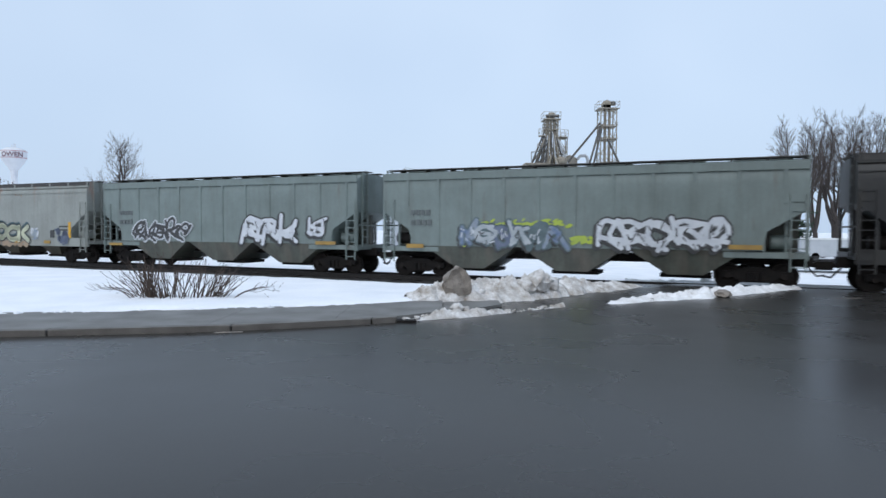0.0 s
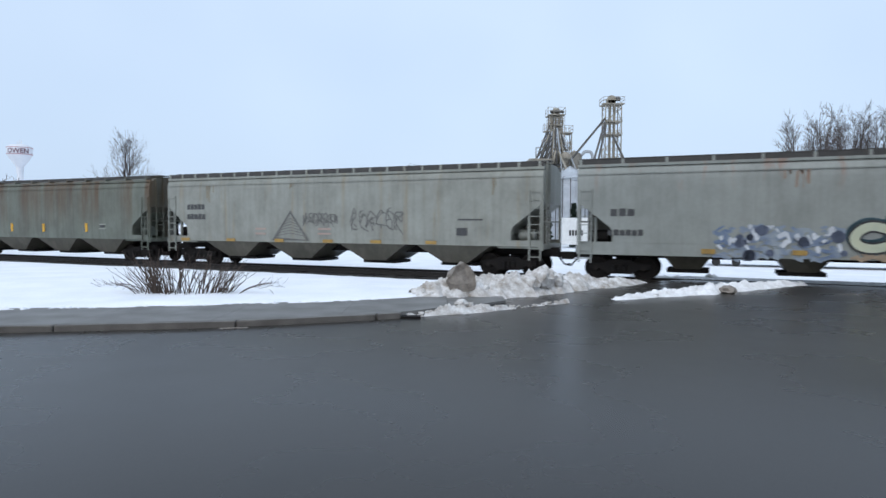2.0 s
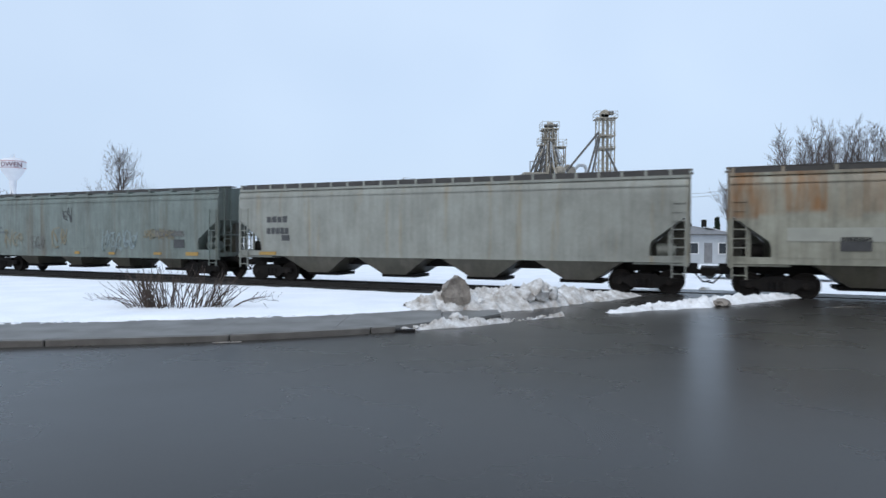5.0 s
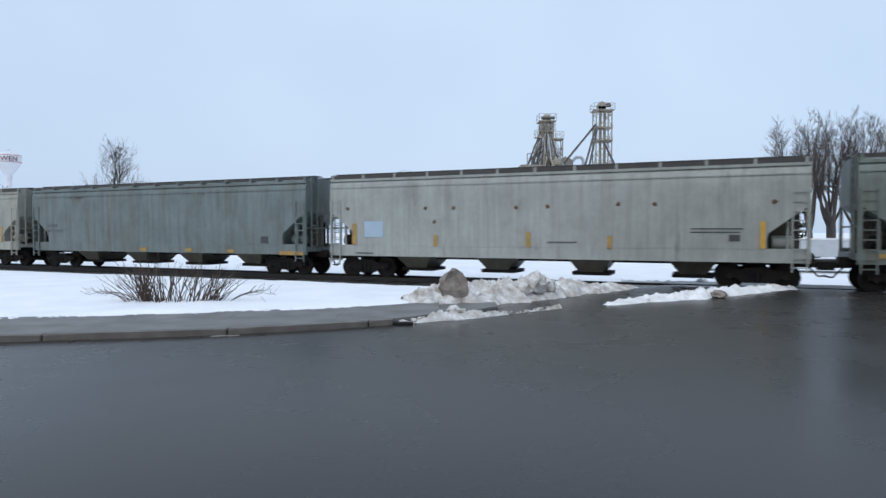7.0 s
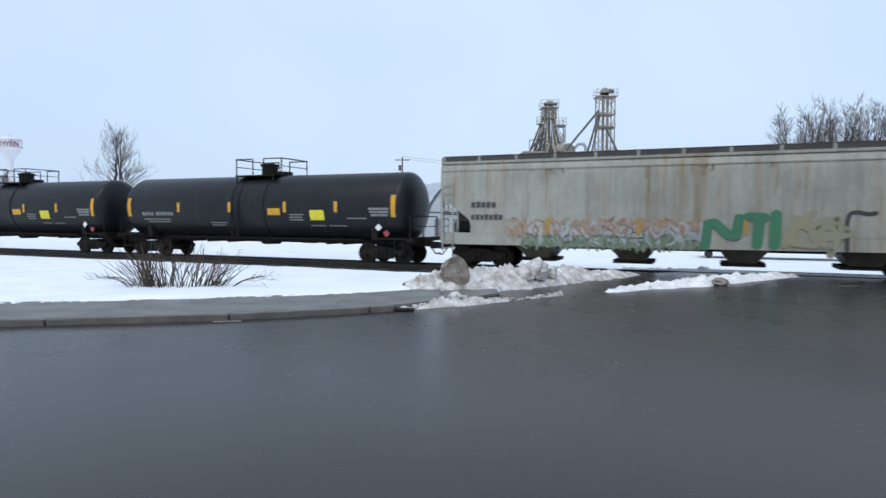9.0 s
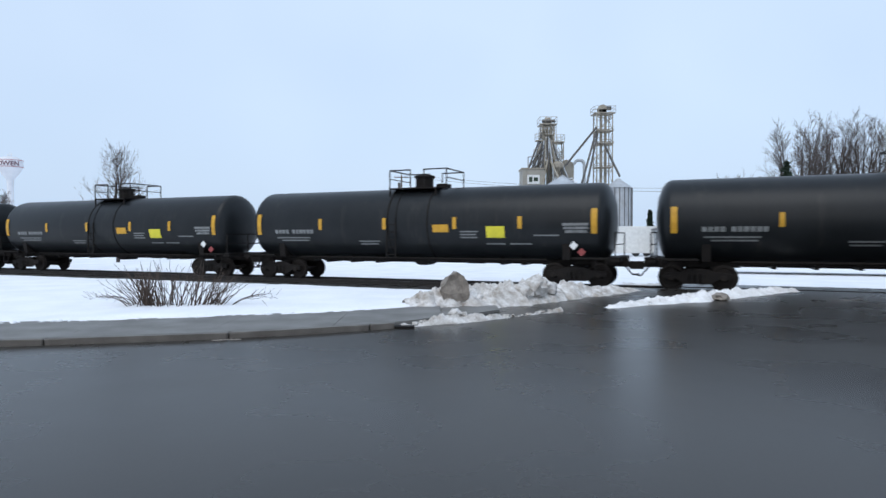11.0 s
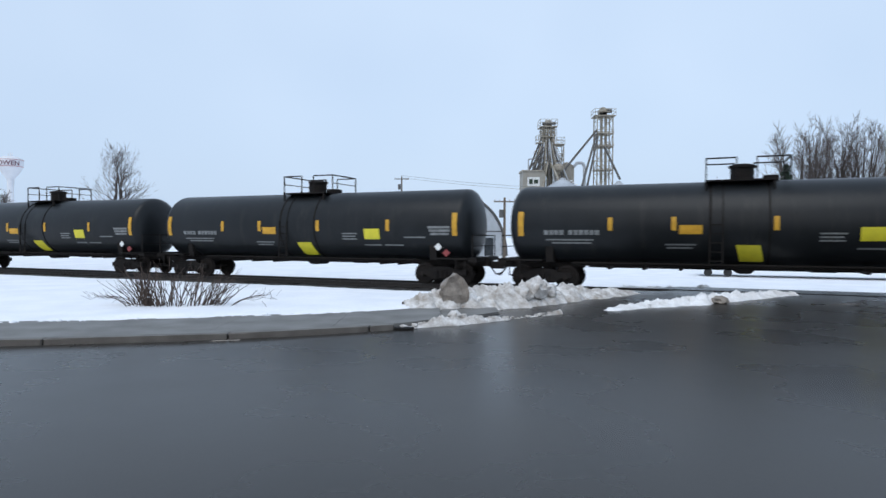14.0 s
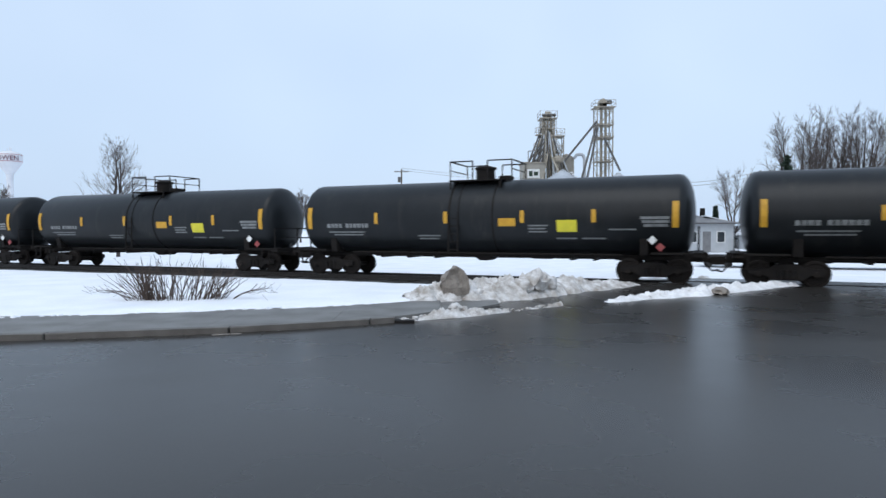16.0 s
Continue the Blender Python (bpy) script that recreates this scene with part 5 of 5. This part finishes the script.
name_ob = new("town_name", tme)
name_ob.parent = wtr
tagged(name_ob, "dark red painted letters")


# ---- paint, lettering bars and graffiti on the hoppers' near sides
INK = {"black": M_BLACKINK, "red": M_RED, "yel": M_YEL,
       "amber": mat("faded_amber", (0.38, 0.235, 0.05), (0.26, 0.16, 0.05), rough=0.6, scale=4),
       "white": mat("graffiti_white", (0.62, 0.64, 0.66), (0.46, 0.48, 0.52), rough=0.6, scale=2.5),
       "blue": mat("graffiti_blue_grey", (0.07, 0.12, 0.24), (0.33, 0.36, 0.36), rough=0.6, scale=1.6),
       "teal": mat("graffiti_dark_teal", (0.03, 0.07, 0.09), (0.06, 0.11, 0.13), rough=0.6, scale=2),
       "greywhite": mat("graffiti_grey_white", (0.42, 0.44, 0.46), (0.26, 0.30, 0.32), rough=0.6, scale=2),
       "slate": mat("graffiti_slate", (0.05, 0.075, 0.085), (0.12, 0.16, 0.17), rough=0.6, scale=2),
       "dun": mat("faded_dun_spray", (0.16, 0.125, 0.065), (0.19, 0.19, 0.15), rough=0.6, scale=1.2),
       "moss": mat("faded_green_spray", (0.10, 0.17, 0.10), (0.20, 0.23, 0.17), rough=0.6, scale=1.5),
       "maroonspray": mat("faded_maroon_spray", (0.24, 0.07, 0.09), (0.36, 0.25, 0.24), rough=0.6, scale=1.2),
       "ruststain": mat("rust_stain", (0.25, 0.12, 0.07), (0.29, 0.245, 0.20), rough=0.8, scale=2.2),
       "brownstain": mat("brown_stain", (0.17, 0.125, 0.07), (0.25, 0.225, 0.165), rough=0.8, scale=2.0),
       "darkstain": mat("dark_stain", (0.10, 0.085, 0.06), (0.145, 0.155, 0.14), rough=0.8, scale=2.0),
       "dimblack": mat("weathered_black_ink", (0.075, 0.085, 0.085), (0.13, 0.145, 0.145), rough=0.7, scale=6),
       "lime": mat("graffiti_lime", (0.42, 0.50, 0.06), (0.30, 0.38, 0.07), rough=0.6, scale=2),
       "cream": mat("graffiti_cream", (0.60, 0.61, 0.44), (0.46, 0.49, 0.38), rough=0.6, scale=1.5),
       "tan": mat("graffiti_tan", (0.36, 0.27, 0.18), (0.27, 0.2, 0.14), rough=0.6, scale=2),
       "navy": mat("graffiti_navy", (0.085, 0.105, 0.165), (0.16, 0.185, 0.25), rough=0.6, scale=2),
       "pencil": mat("faint_pencil_line", (0.085, 0.083, 0.078), (0.14, 0.137, 0.128), rough=0.7, scale=3),
       "faint": mat("faint_red_ink", (0.33, 0.22, 0.19), (0.35, 0.29, 0.25), rough=0.7, scale=3),
       "pale": mat("pale_panel", (0.36, 0.36, 0.31), (0.29, 0.29, 0.25), rough=0.6, scale=2),
       "faded": mat("faded_tan_spray", (0.27, 0.245, 0.155), (0.25, 0.245, 0.19), rough=0.6, scale=1.5),
       "paleblue": mat("pale_blue_spray", (0.20, 0.25, 0.265), (0.165, 0.195, 0.185), rough=0.6, scale=1.5),
       "skyblue": mat("pale_blue_panel", (0.28, 0.38, 0.48), (0.34, 0.42, 0.48), rough=0.6, scale=2),
       "rust": mat("rust_spot", (0.16, 0.075, 0.04), (0.09, 0.05, 0.03), rough=0.8, scale=6),
       "rustred": mat("rusty_red_spray", (0.30, 0.16, 0.10), (0.34, 0.28, 0.21), rough=0.6, scale=1.5),
       "green": mat("graffiti_green", (0.03, 0.19, 0.09), (0.05, 0.14, 0.09), rough=0.6, scale=1.5)}

STROKES = [
    [[(0.85, 0.85), (0.4, 1), (0.1, 0.75), (0.5, 0.52), (0.9, 0.3), (0.6, 0), (0.1, 0.12)]],
    [[(0.9, 0.85), (0.45, 1), (0.08, 0.6), (0.12, 0.2), (0.5, 0), (0.9, 0.15)]],
    [[(0.12, 0), (0.12, 1)], [(0.85, 1), (0.3, 0.5), (0.9, 0)]],
    [[(0.05, 0), (0.45, 1), (0.9, 0)], [(0.25, 0.38), (0.7, 0.38)]],
    [[(0.12, 0), (0.12, 1), (0.7, 0.95), (0.8, 0.65), (0.2, 0.5), (0.9, 0)]],
    [[(0.1, 1), (0.28, 0), (0.5, 0.7), (0.72, 0), (0.92, 1)]],
    [[(0.5, 0), (0.1, 0.3), (0.12, 0.8), (0.5, 1), (0.88, 0.8), (0.9, 0.3), (0.5, 0)]],
    [[(0.1, 0), (0.15, 1), (0.8, 0.1), (0.88, 1)]],
    [[(0.85, 1), (0.12, 0.95), (0.12, 0.05), (0.9, 0)], [(0.12, 0.5), (0.7, 0.52)]]]


def stroke(bm, pts, w, y, k=0):
    """A flat round-ended brush stroke on the plane y, proud of the side by a hair."""
    y -= 0.0007 * k
    pts = [Vector((a, b)) for a, b in pts]
    for a, b in zip(pts, pts[1:]):
        d = (b - a).normalized() * w / 2
        n = Vector((-d.y, d.x))
        bm.faces.new([bm.verts.new((p.x, y, p.y)) for p in (a + n, b + n, b - n, a - n)])
    for p in pts:
        bm.faces.new([bm.verts.new((p.x + w / 2 * math.cos(i * math.tau / 10), y - 0.0003, p.y + w / 2 * math.sin(i * math.tau / 10))) for i in range(10)])


def soften(pts, n=2):
    for _ in range(n):
        out = [pts[0]]
        for a, b in zip(pts, pts[1:]):
            out += [(a[0] * 0.75 + b[0] * 0.25, a[1] * 0.75 + b[1] * 0.25), (a[0] * 0.25 + b[0] * 0.75, a[1] * 0.25 + b[1] * 0.75)]
        pts = out + [pts[-1]]
    return pts


def spray(car, what, ink, x0, x1, z0, z1, y, rnd):
    m = INK[ink]
    w, h = x1 - x0, z1 - z0
    if what == "box":
        part("panel_mark", made(box, x0, x1, y - 0.006, y + 0.02, z0, z1), m, car)
    elif what == "dots1":
        part("bolt_spot", made(lump, ((x0 + x1) / 2, y + 0.03, z0), 0.085, x0, 1.0, 2), m, car)
    elif what == "mark":
        n = max(1, round(w / (h * 0.95))) if h > 0.15 else 1
        for i in range(n):
            a = x0 + w * i / n
            part("lettering_bar", made(box, a, a + w / n * (0.78 if n > 1 else 1), y - 0.004, y + 0.02, z0, z1 if n == 1 or i % 2 else z1 - 0.02), m, car)
    elif what == "dots":
        for i in range(11):
            r = rnd.uniform(0.06, 0.24)
            cx, cz = rnd.uniform(x0 + r, x1 - r), rnd.uniform(z0 + r, z1 - r)
            bm = bmesh.new()
            stroke(bm, [(cx, cz), (cx + 0.02, cz)], 2 * r, y - 0.003, i)
            part("paint_dot", bm, m, car)
    elif what == "blotch":
        bm = bmesh.new()
        for i in range(max(10, int(w * h * 34))):
            r = rnd.uniform(0.05, 0.15)
            a, c = rnd.uniform(x0 + r, max(x0 + r, x1 - r)), rnd.uniform(z0 + r, max(z0 + r, z1 - r))
            stroke(bm, [(a - r, c), (a + r * rnd.random(), c + rnd.uniform(-0.1, 0.1))], r, y + 0.012, i % 9)
        tagged(part("paint_patch", bm, m, car), kind="stuff")
        if ink == "blue":
            bm = bmesh.new()
            for i in range(int(w * 7)):
                a, c = rnd.uniform(x0, x1), rnd.uniform(z0 + 0.4 * h, z1)
                stroke(bm, [(a, c), (a + rnd.uniform(-0.2, 0.2), c - rnd.uniform(0, 0.3))], rnd.uniform(0.05, 0.16), y + 0.004, i % 9)
            tagged(part("paint_patch", bm, INK["white"], car), kind="stuff")
    elif what == "tri":
        bm = bmesh.new()
        for k in range(3):
            o = 0.05 * k
            stroke(bm, [(x0 + o, z0), ((x0 + x1) / 2, z1 - o), (x1 - o, z0), (x0 + o, z0 + o)], 0.035, y, k)
        for k in range(6):
            zz = z0 + h * (0.15 + 0.1 * k)
            q = w * 0.36 * (1 - 0.14 * k)
            stroke(bm, [((x0 + x1) / 2 - q, zz), ((x0 + x1) / 2, zz + 0.12), ((x0 + x1) / 2 + q, zz)], 0.025, y, k)
        part("scribble", bm, m, car, "black line drawing of a triangle")
    elif what == "drips":                           # rusty runs down from the top edge
        for i in range(max(3, int(w * 7))):
            a, q = rnd.uniform(x0, x1), rnd.random() ** 1.6
            bm = bmesh.new()
            stroke(bm, soften([(a, z1), (a + rnd.gauss(0, 0.02), z1 - h * q * 0.5), (a + rnd.gauss(0, 0.03), z1 - h * max(0.12, q))], 1), rnd.uniform(0.02, 0.09), y + 0.004, i % 5)
            part("rust_run", bm, m, car)
    elif what == "arch":
        bm = bmesh.new()
        stroke(bm, soften([(x0, z0), (x0 - 0.05, z1 - 0.1), (x0 + w * 0.5, z1), (x1, z1 - 0.1), (x1 + 0.25, z1 - 0.05)]), 0.14, y)
        part("scribble", bm, m, car)
    elif what == "scrawl":
        n = max(2, round(w / (0.55 * h)))
        for i in range(n):
            bm = bmesh.new()
            for k, st in enumerate(rnd.choice(STROKES) + rnd.choice(STROKES)[:1]):
                pts = [(x0 + w / n * (i + 0.05 + 0.95 * a + rnd.gauss(0, 0.16)), z0 + h * (b * 0.9 + 0.05 + rnd.gauss(0, 0.13))) for a, b in st]
                stroke(bm, soften(pts), 0.045 if ink in ("black", "pencil") else 0.075, y, k)
            part("scribble", bm, m, car)
    elif what in ("glyph", "word"):
        n = max(1, round(w / (0.8 * h)))
        if what == "word":
            n = 5
        picks = [1, None, 6, 1, 2] if what == "word" else [rnd.randrange(len(STROKES)) for _ in range(n)]
        fill_w = h * (0.30 if what == "word" else 0.27 if ink == "green" else 0.19)
        rim = {"white": M_BLACKINK, "blue": INK["slate"], "black": INK["white"], "cream": M_BLACKINK, "green": INK["green"]}.get(ink, m)
        obm = bmesh.new()
        cells = []
        for i in range(n):
            sts = STROKES[picks[i]] if picks[i] is not None else [[(0.1, 0), (0.12, 1)], [(0.85, 0), (0.83, 1)], [(0.1, 0.5), (0.85, 0.5)]]
            jit = 0.02 if what == "word" else 0.13
            if what == "glyph" and ink != "green":
                sts = sts + rnd.choice(STROKES)
            elif ink == "green":
                sts, jit = STROKES[7] if x0 < 1.5 else [[(0.1, 0.95), (0.55, 0.9)], [(0.35, 0), (0.38, 0.9)], [(0.75, 0), (0.72, 0.95)]], 0.04
            base = rnd.uniform(-0.06, 0.06)
            cell = [soften(n=1 if what == "glyph" else 2, pts=[(x0 + w / n * (i - 0.06 + 1.12 * a + rnd.gauss(0, jit)), z0 + h * (0.1 + 0.8 * b + base + rnd.gauss(0, jit))) for a, b in st]) for st in sts]
            cells.append(cell)
            for k, pts in enumerate(cell):
                stroke(obm, pts, fill_w + (0.02 if ink in ("green", "faded", "paleblue") else 0.10), y, (i % 3) + k)
        g = part("graffiti", obm, rim, car, "spray-painted lettering with thick outlines")
        if ink in ("white", "blue", "cream"):       # dropped shade behind the letters
            bm = bmesh.new()
            for i, cell in enumerate(cells):
                for k, pts in enumerate(cell):
                    stroke(bm, [(a - 0.07, b + (0.10 if what == "word" else -0.07)) for a, b in pts], fill_w + 0.09, y + 0.003, k % 2)
            part("drop_shade", bm, INK["teal"] if ink == "cream" else M_BLACKINK, g)
        for i, cell in enumerate(cells):
            bm = bmesh.new()
            for k, pts in enumerate(cell):
                stroke(bm, pts, fill_w - 0.03, y - 0.006 - 0.002 * (i % 2), k)
            part("letter", bm, INK[("blue", "greywhite", "navy", "greywhite", "slate")[i % 5]] if ink == "blue" else m, g)
            if ink in ("white", "blue"):            # thin cuts and glints over the fill
                bm = bmesh.new()
                for k in range(5):
                    a, c = x0 + w / n * (i + rnd.random()), z0 + h * rnd.uniform(0.15, 0.9)
                    stroke(bm, [(a, c), (a + rnd.uniform(-0.16, 0.16), c - rnd.uniform(0.05, 0.3) * h)], 0.045, y - 0.014, k)
                tagged(part("paint_line", bm, M_BLACKINK if ink == "white" or i % 2 else INK["white"], g), kind="stuff")


MARKS = {
    0: [('glyph', 'blue', -4.43, -0.11, 1.28, 2.2), ('glyph', 'white', 1.07, 5.62, 1.28, 2.35), ('blotch', 'lime', 0.11, 1.07, 1.24, 1.77), ('blotch', 'lime', 4.71, 5.62, 1.31, 2.11), ('blotch', 'lime', -4.5, -3.94, 1.2, 1.85), ('blotch', 'lime', -3.9, 0.2, 1.9, 2.36), ('mark', 'dimblack', -6.69, -5.76, 2.53, 2.75), ('mark', 'dimblack', -6.69, -5.68, 2.1, 2.34), ('box', 'amber', -6.9, -6.1, 1.14, 1.31), ('box', 'amber', 5.62, 6.67, 1.29, 1.45)],
    1: [('glyph', 'black', -5.61, -1.81, 1.36, 2.26), ('glyph', 'white', 1.65, 4.81, 1.28, 2.5), ('glyph', 'white', 5.48, 6.28, 1.59, 2.5), ('mark', 'dimblack', -6.71, -5.73, 2.62, 2.83), ('mark', 'dimblack', -6.71, -5.73, 2.12, 2.36), ('box', 'amber', -7.51, -6.55, 0.99, 1.12), ('box', 'amber', 5.81, 6.88, 1.21, 1.36)],
    2: [('drips', 'ruststain', -2.7, -1.5, 3.1, 3.82), ('drips', 'ruststain', 3.0, 3.9, 3.6, 3.84), ('word', 'cream', -0.41, 4.5, 1.12, 2.12), ('blotch', 'tan', -0.47, 4.58, 0.7, 1.25), ('blotch', 'blue', -4.58, -0.58, 0.69, 2.02), ('blotch', 'blue', 4.68, 5.36, 1.14, 2.0), ('dots', 'navy', -4.72, -0.47, 0.62, 2.02), ('dots', 'navy', 5.93, 8.01, 0.89, 2.18), ('mark', 'black', -8.14, -7.21, 2.31, 2.59), ('mark', 'black', -8.23, -6.92, 1.59, 1.81), ('box', 'yel', 7.89, 8.08, 1.33, 2.22), ('box', 'black', 6.36, 6.69, 1.34, 1.77), ('box', 'amber', -4.98, -4.53, 0.97, 1.14), ('box', 'amber', -2.15, -1.71, 0.98, 1.15), ('box', 'amber', 0.61, 1.08, 0.98, 1.14), ('box', 'amber', 3.23, 3.68, 1.0, 1.15), ('box', 'amber', 5.83, 6.36, 1.0, 1.17), ('mark', 'black', 7.12, 7.83, 1.94, 2.02), ('mark', 'black', 7.12, 7.83, 1.75, 1.82)],
    3: [('drips', 'brownstain', -7.3, -6.7, 2.8, 3.84), ('drips', 'brownstain', -2.4, -1.9, 3.2, 3.84), ('drips', 'brownstain', 7.6, 8.0, 2.9, 3.84), ('mark', 'black', -8.57, -7.38, 2.67, 2.94), ('mark', 'black', -8.57, -7.33, 2.18, 2.45), ('tri', 'pencil', -3.19, -1.12, 1.21, 2.57), ('scrawl', 'pencil', -1.45, 0.51, 1.93, 2.45), ('scrawl', 'pencil', 1.09, 3.79, 1.74, 2.56), ('box', 'black', 6.26, 6.73, 1.52, 1.83), ('mark', 'faint', -4.2, -3.6, 1.68, 1.77), ('mark', 'faint', -4.2, -3.6, 1.45, 1.54), ('mark', 'faint', -0.61, 0.08, 1.69, 1.78), ('mark', 'faint', -0.61, 0.08, 1.48, 1.56), ('box', 'amber', -8.99, -8.43, 1.09, 1.24), ('box', 'amber', -6.0, -5.48, 1.1, 1.24), ('box', 'amber', -3.07, -2.55, 1.1, 1.26), ('box', 'amber', -0.35, 0.19, 1.11, 1.26), ('box', 'amber', 2.15, 2.7, 1.12, 1.26), ('box', 'amber', 4.84, 5.35, 1.13, 1.27), ('mark', 'black', 6.31, 7.4, 2.14, 2.2)],
    4: [('box', 'yel', -8.54, -8.28, 1.43, 2.43), ('box', 'yel', -4.95, -4.73, 1.41, 1.91), ('box', 'yel', -1.93, -1.74, 1.45, 1.93), ('box', 'yel', 0.95, 1.14, 1.45, 1.92), ('box', 'yel', 4.58, 4.75, 1.47, 1.95), ('box', 'pale', -8.2, -7.17, 1.87, 2.74), ('mark', 'black', -7.99, -7.42, 2.48, 2.6), ('mark', 'black', -8.07, -7.42, 2.22, 2.31), ('mark', 'pale', 5.69, 6.2, 1.88, 1.92), ('mark', 'pale', 5.69, 6.2, 1.64, 1.68), ('box', 'black', 5.78, 6.11, 1.73, 1.85)],
    5: [('scrawl', 'maroonspray', 2.43, 4.79, 1.29, 2.04), ('box', 'black', 6.89, 7.32, 1.49, 1.8), ('box', 'black', -6.71, -5.85, 1.58, 2.04), ('box', 'pale', -8.26, -4.79, 1.89, 2.35), ('box', 'pale', 5.28, 7.92, 2.08, 2.52), ('box', 'amber', 6.86, 8.22, 1.29, 1.39)],
    6: [('mark', 'black', -8.46, -7.24, 2.67, 2.96), ('mark', 'black', -8.46, -7.17, 2.13, 2.43), ('box', 'black', -7.6, -7.17, 1.82, 2.08), ('box', 'amber', -8.91, -7.94, 1.14, 1.29)],
    7: [('scrawl', 'black', -1.85, -1.0, 2.71, 3.51), ('scrawl', 'dun', -6.95, -5.33, 1.49, 2.35), ('scrawl', 'pencil', -4.56, -3.38, 1.35, 2.0), ('scrawl', 'dun', -2.83, -1.51, 1.42, 2.4), ('scrawl', 'paleblue', 1.27, 3.91, 1.3, 2.2), ('scrawl', 'dun', 4.46, 6.52, 1.9, 2.36), ('scrawl', 'pencil', 5.2, 7.2, 2.0, 2.3), ('box', 'black', 6.48, 7.21, 1.42, 1.84), ('mark', 'dimblack', -8.02, -7.19, 2.44, 2.56), ('mark', 'dimblack', -8.02, -6.95, 2.15, 2.28), ('box', 'amber', -8.8, -8.02, 1.06, 1.21), ('box', 'amber', -0.88, -0.5, 1.02, 1.16), ('box', 'amber', 1.79, 2.25, 1.02, 1.15), ('box', 'amber', 5.1, 5.61, 1.05, 1.17), ('box', 'amber', 7.31, 8.11, 1.03, 1.21)],
    8: [('dots1', 'rust', -4.71, -4.69, 2.91, 2.93), ('dots1', 'rust', -3.43, -3.4, 2.91, 2.94), ('dots1', 'rust', -0.77, -0.75, 2.9, 2.92), ('dots1', 'rust', 0.5, 0.52, 2.9, 2.92), ('dots1', 'rust', 3.16, 3.18, 2.96, 2.98), ('dots1', 'rust', 4.46, 4.48, 2.94, 2.96), ('dots1', 'rust', 8.32, 8.34, 2.95, 2.97), ('dots1', 'rust', -8.5, -8.47, 2.94, 2.96), ('dots1', 'rust', -4.3, -4.27, 2.34, 2.36), ('box', 'skyblue', -7.63, -6.71, 1.69, 2.38), ('mark', 'pale', -7.49, -6.87, 2.13, 2.23), ('mark', 'pale', -7.49, -6.87, 1.88, 1.98), ('box', 'amber', -8.26, -8.03, 1.36, 2.28), ('box', 'amber', -4.32, -4.14, 1.3, 1.79), ('box', 'amber', -0.34, -0.15, 1.31, 1.91), ('box', 'amber', 2.79, 2.96, 1.3, 1.77), ('box', 'yel', 7.91, 8.05, 1.35, 2.28), ('mark', 'black', 5.68, 7.37, 2.01, 2.05), ('mark', 'black', 5.68, 7.28, 1.89, 1.93), ('box', 'black', 6.93, 7.28, 1.6, 1.82), ('mark', 'black', -8.06, -7.21, 0.96, 1.01), ('mark', 'black', 0.5, 1.64, 1.5, 1.54)],
    9: [('drips', 'darkstain', 2.7, 3.5, 2.2, 3.84), ('drips', 'darkstain', -6.5, -5.0, 3.3, 3.84), ('mark', 'dimblack', -8.2, -7.3, 2.2, 2.36), ('mark', 'dimblack', -8.2, -6.9, 1.9, 2.06), ('box', 'black', 6.87, 7.27, 1.39, 1.7), ('box', 'amber', -0.99, -0.51, 0.91, 1.09), ('box', 'amber', 2.13, 2.57, 0.92, 1.09), ('box', 'amber', 4.84, 5.24, 0.91, 1.07), ('box', 'amber', 7.95, 9.27, 0.84, 1.02)],
    10: [('drips', 'brownstain', -5.0, -4.6, 1.9, 3.84), ('drips', 'brownstain', -1.5, -1.1, 2.2, 3.84), ('drips', 'brownstain', 0.2, 1.0, 3.2, 3.84), ('drips', 'brownstain', 2.6, 3.0, 2.5, 3.84), ('drips', 'brownstain', -5.6, -4.2, 3.5, 3.84), ('mark', 'black', -8.04, -6.94, 2.36, 2.6), ('mark', 'black', -8.04, -6.67, 1.87, 2.09), ('scrawl', 'rustred', -6.61, -2.88, 1.2, 1.88), ('scrawl', 'rustred', -2.88, 0.63, 1.4, 1.93), ('scrawl', 'greywhite', -5.6, 0.6, 1.05, 1.75), ('scrawl', 'moss', -5.9, 0.63, 0.8, 1.3), ('box', 'amber', -4.95, -4.75, 1.4, 1.95), ('box', 'amber', -1.55, -1.38, 1.4, 1.95), ('box', 'amber', 2.0, 2.15, 1.4, 1.9), ('glyph', 'green', 0.71, 1.94, 0.89, 2.08), ('glyph', 'green', 2.02, 3.2, 0.91, 2.13), ('glyph', 'faded', 3.32, 5.0, 0.98, 2.17), ('arch', 'black', 5.07, 5.58, 0.91, 2.19), ('box', 'black', 6.55, 6.91, 1.48, 1.79), ('box', 'amber', 7.84, 7.99, 1.3, 2.25), ('mark', 'black', 6.26, 6.93, 2.03, 2.08)],
}
for i, items in MARKS.items():
    rnd = random.Random(40 + i)
    for what, ink, x0, x1, z0, z1 in items:
        spray(HOPPERS[i], what, ink, x0, x1, z0 - RAIL_Z, z1 - RAIL_Z, -1.602 if i < 2 else -1.572, rnd)


motions()
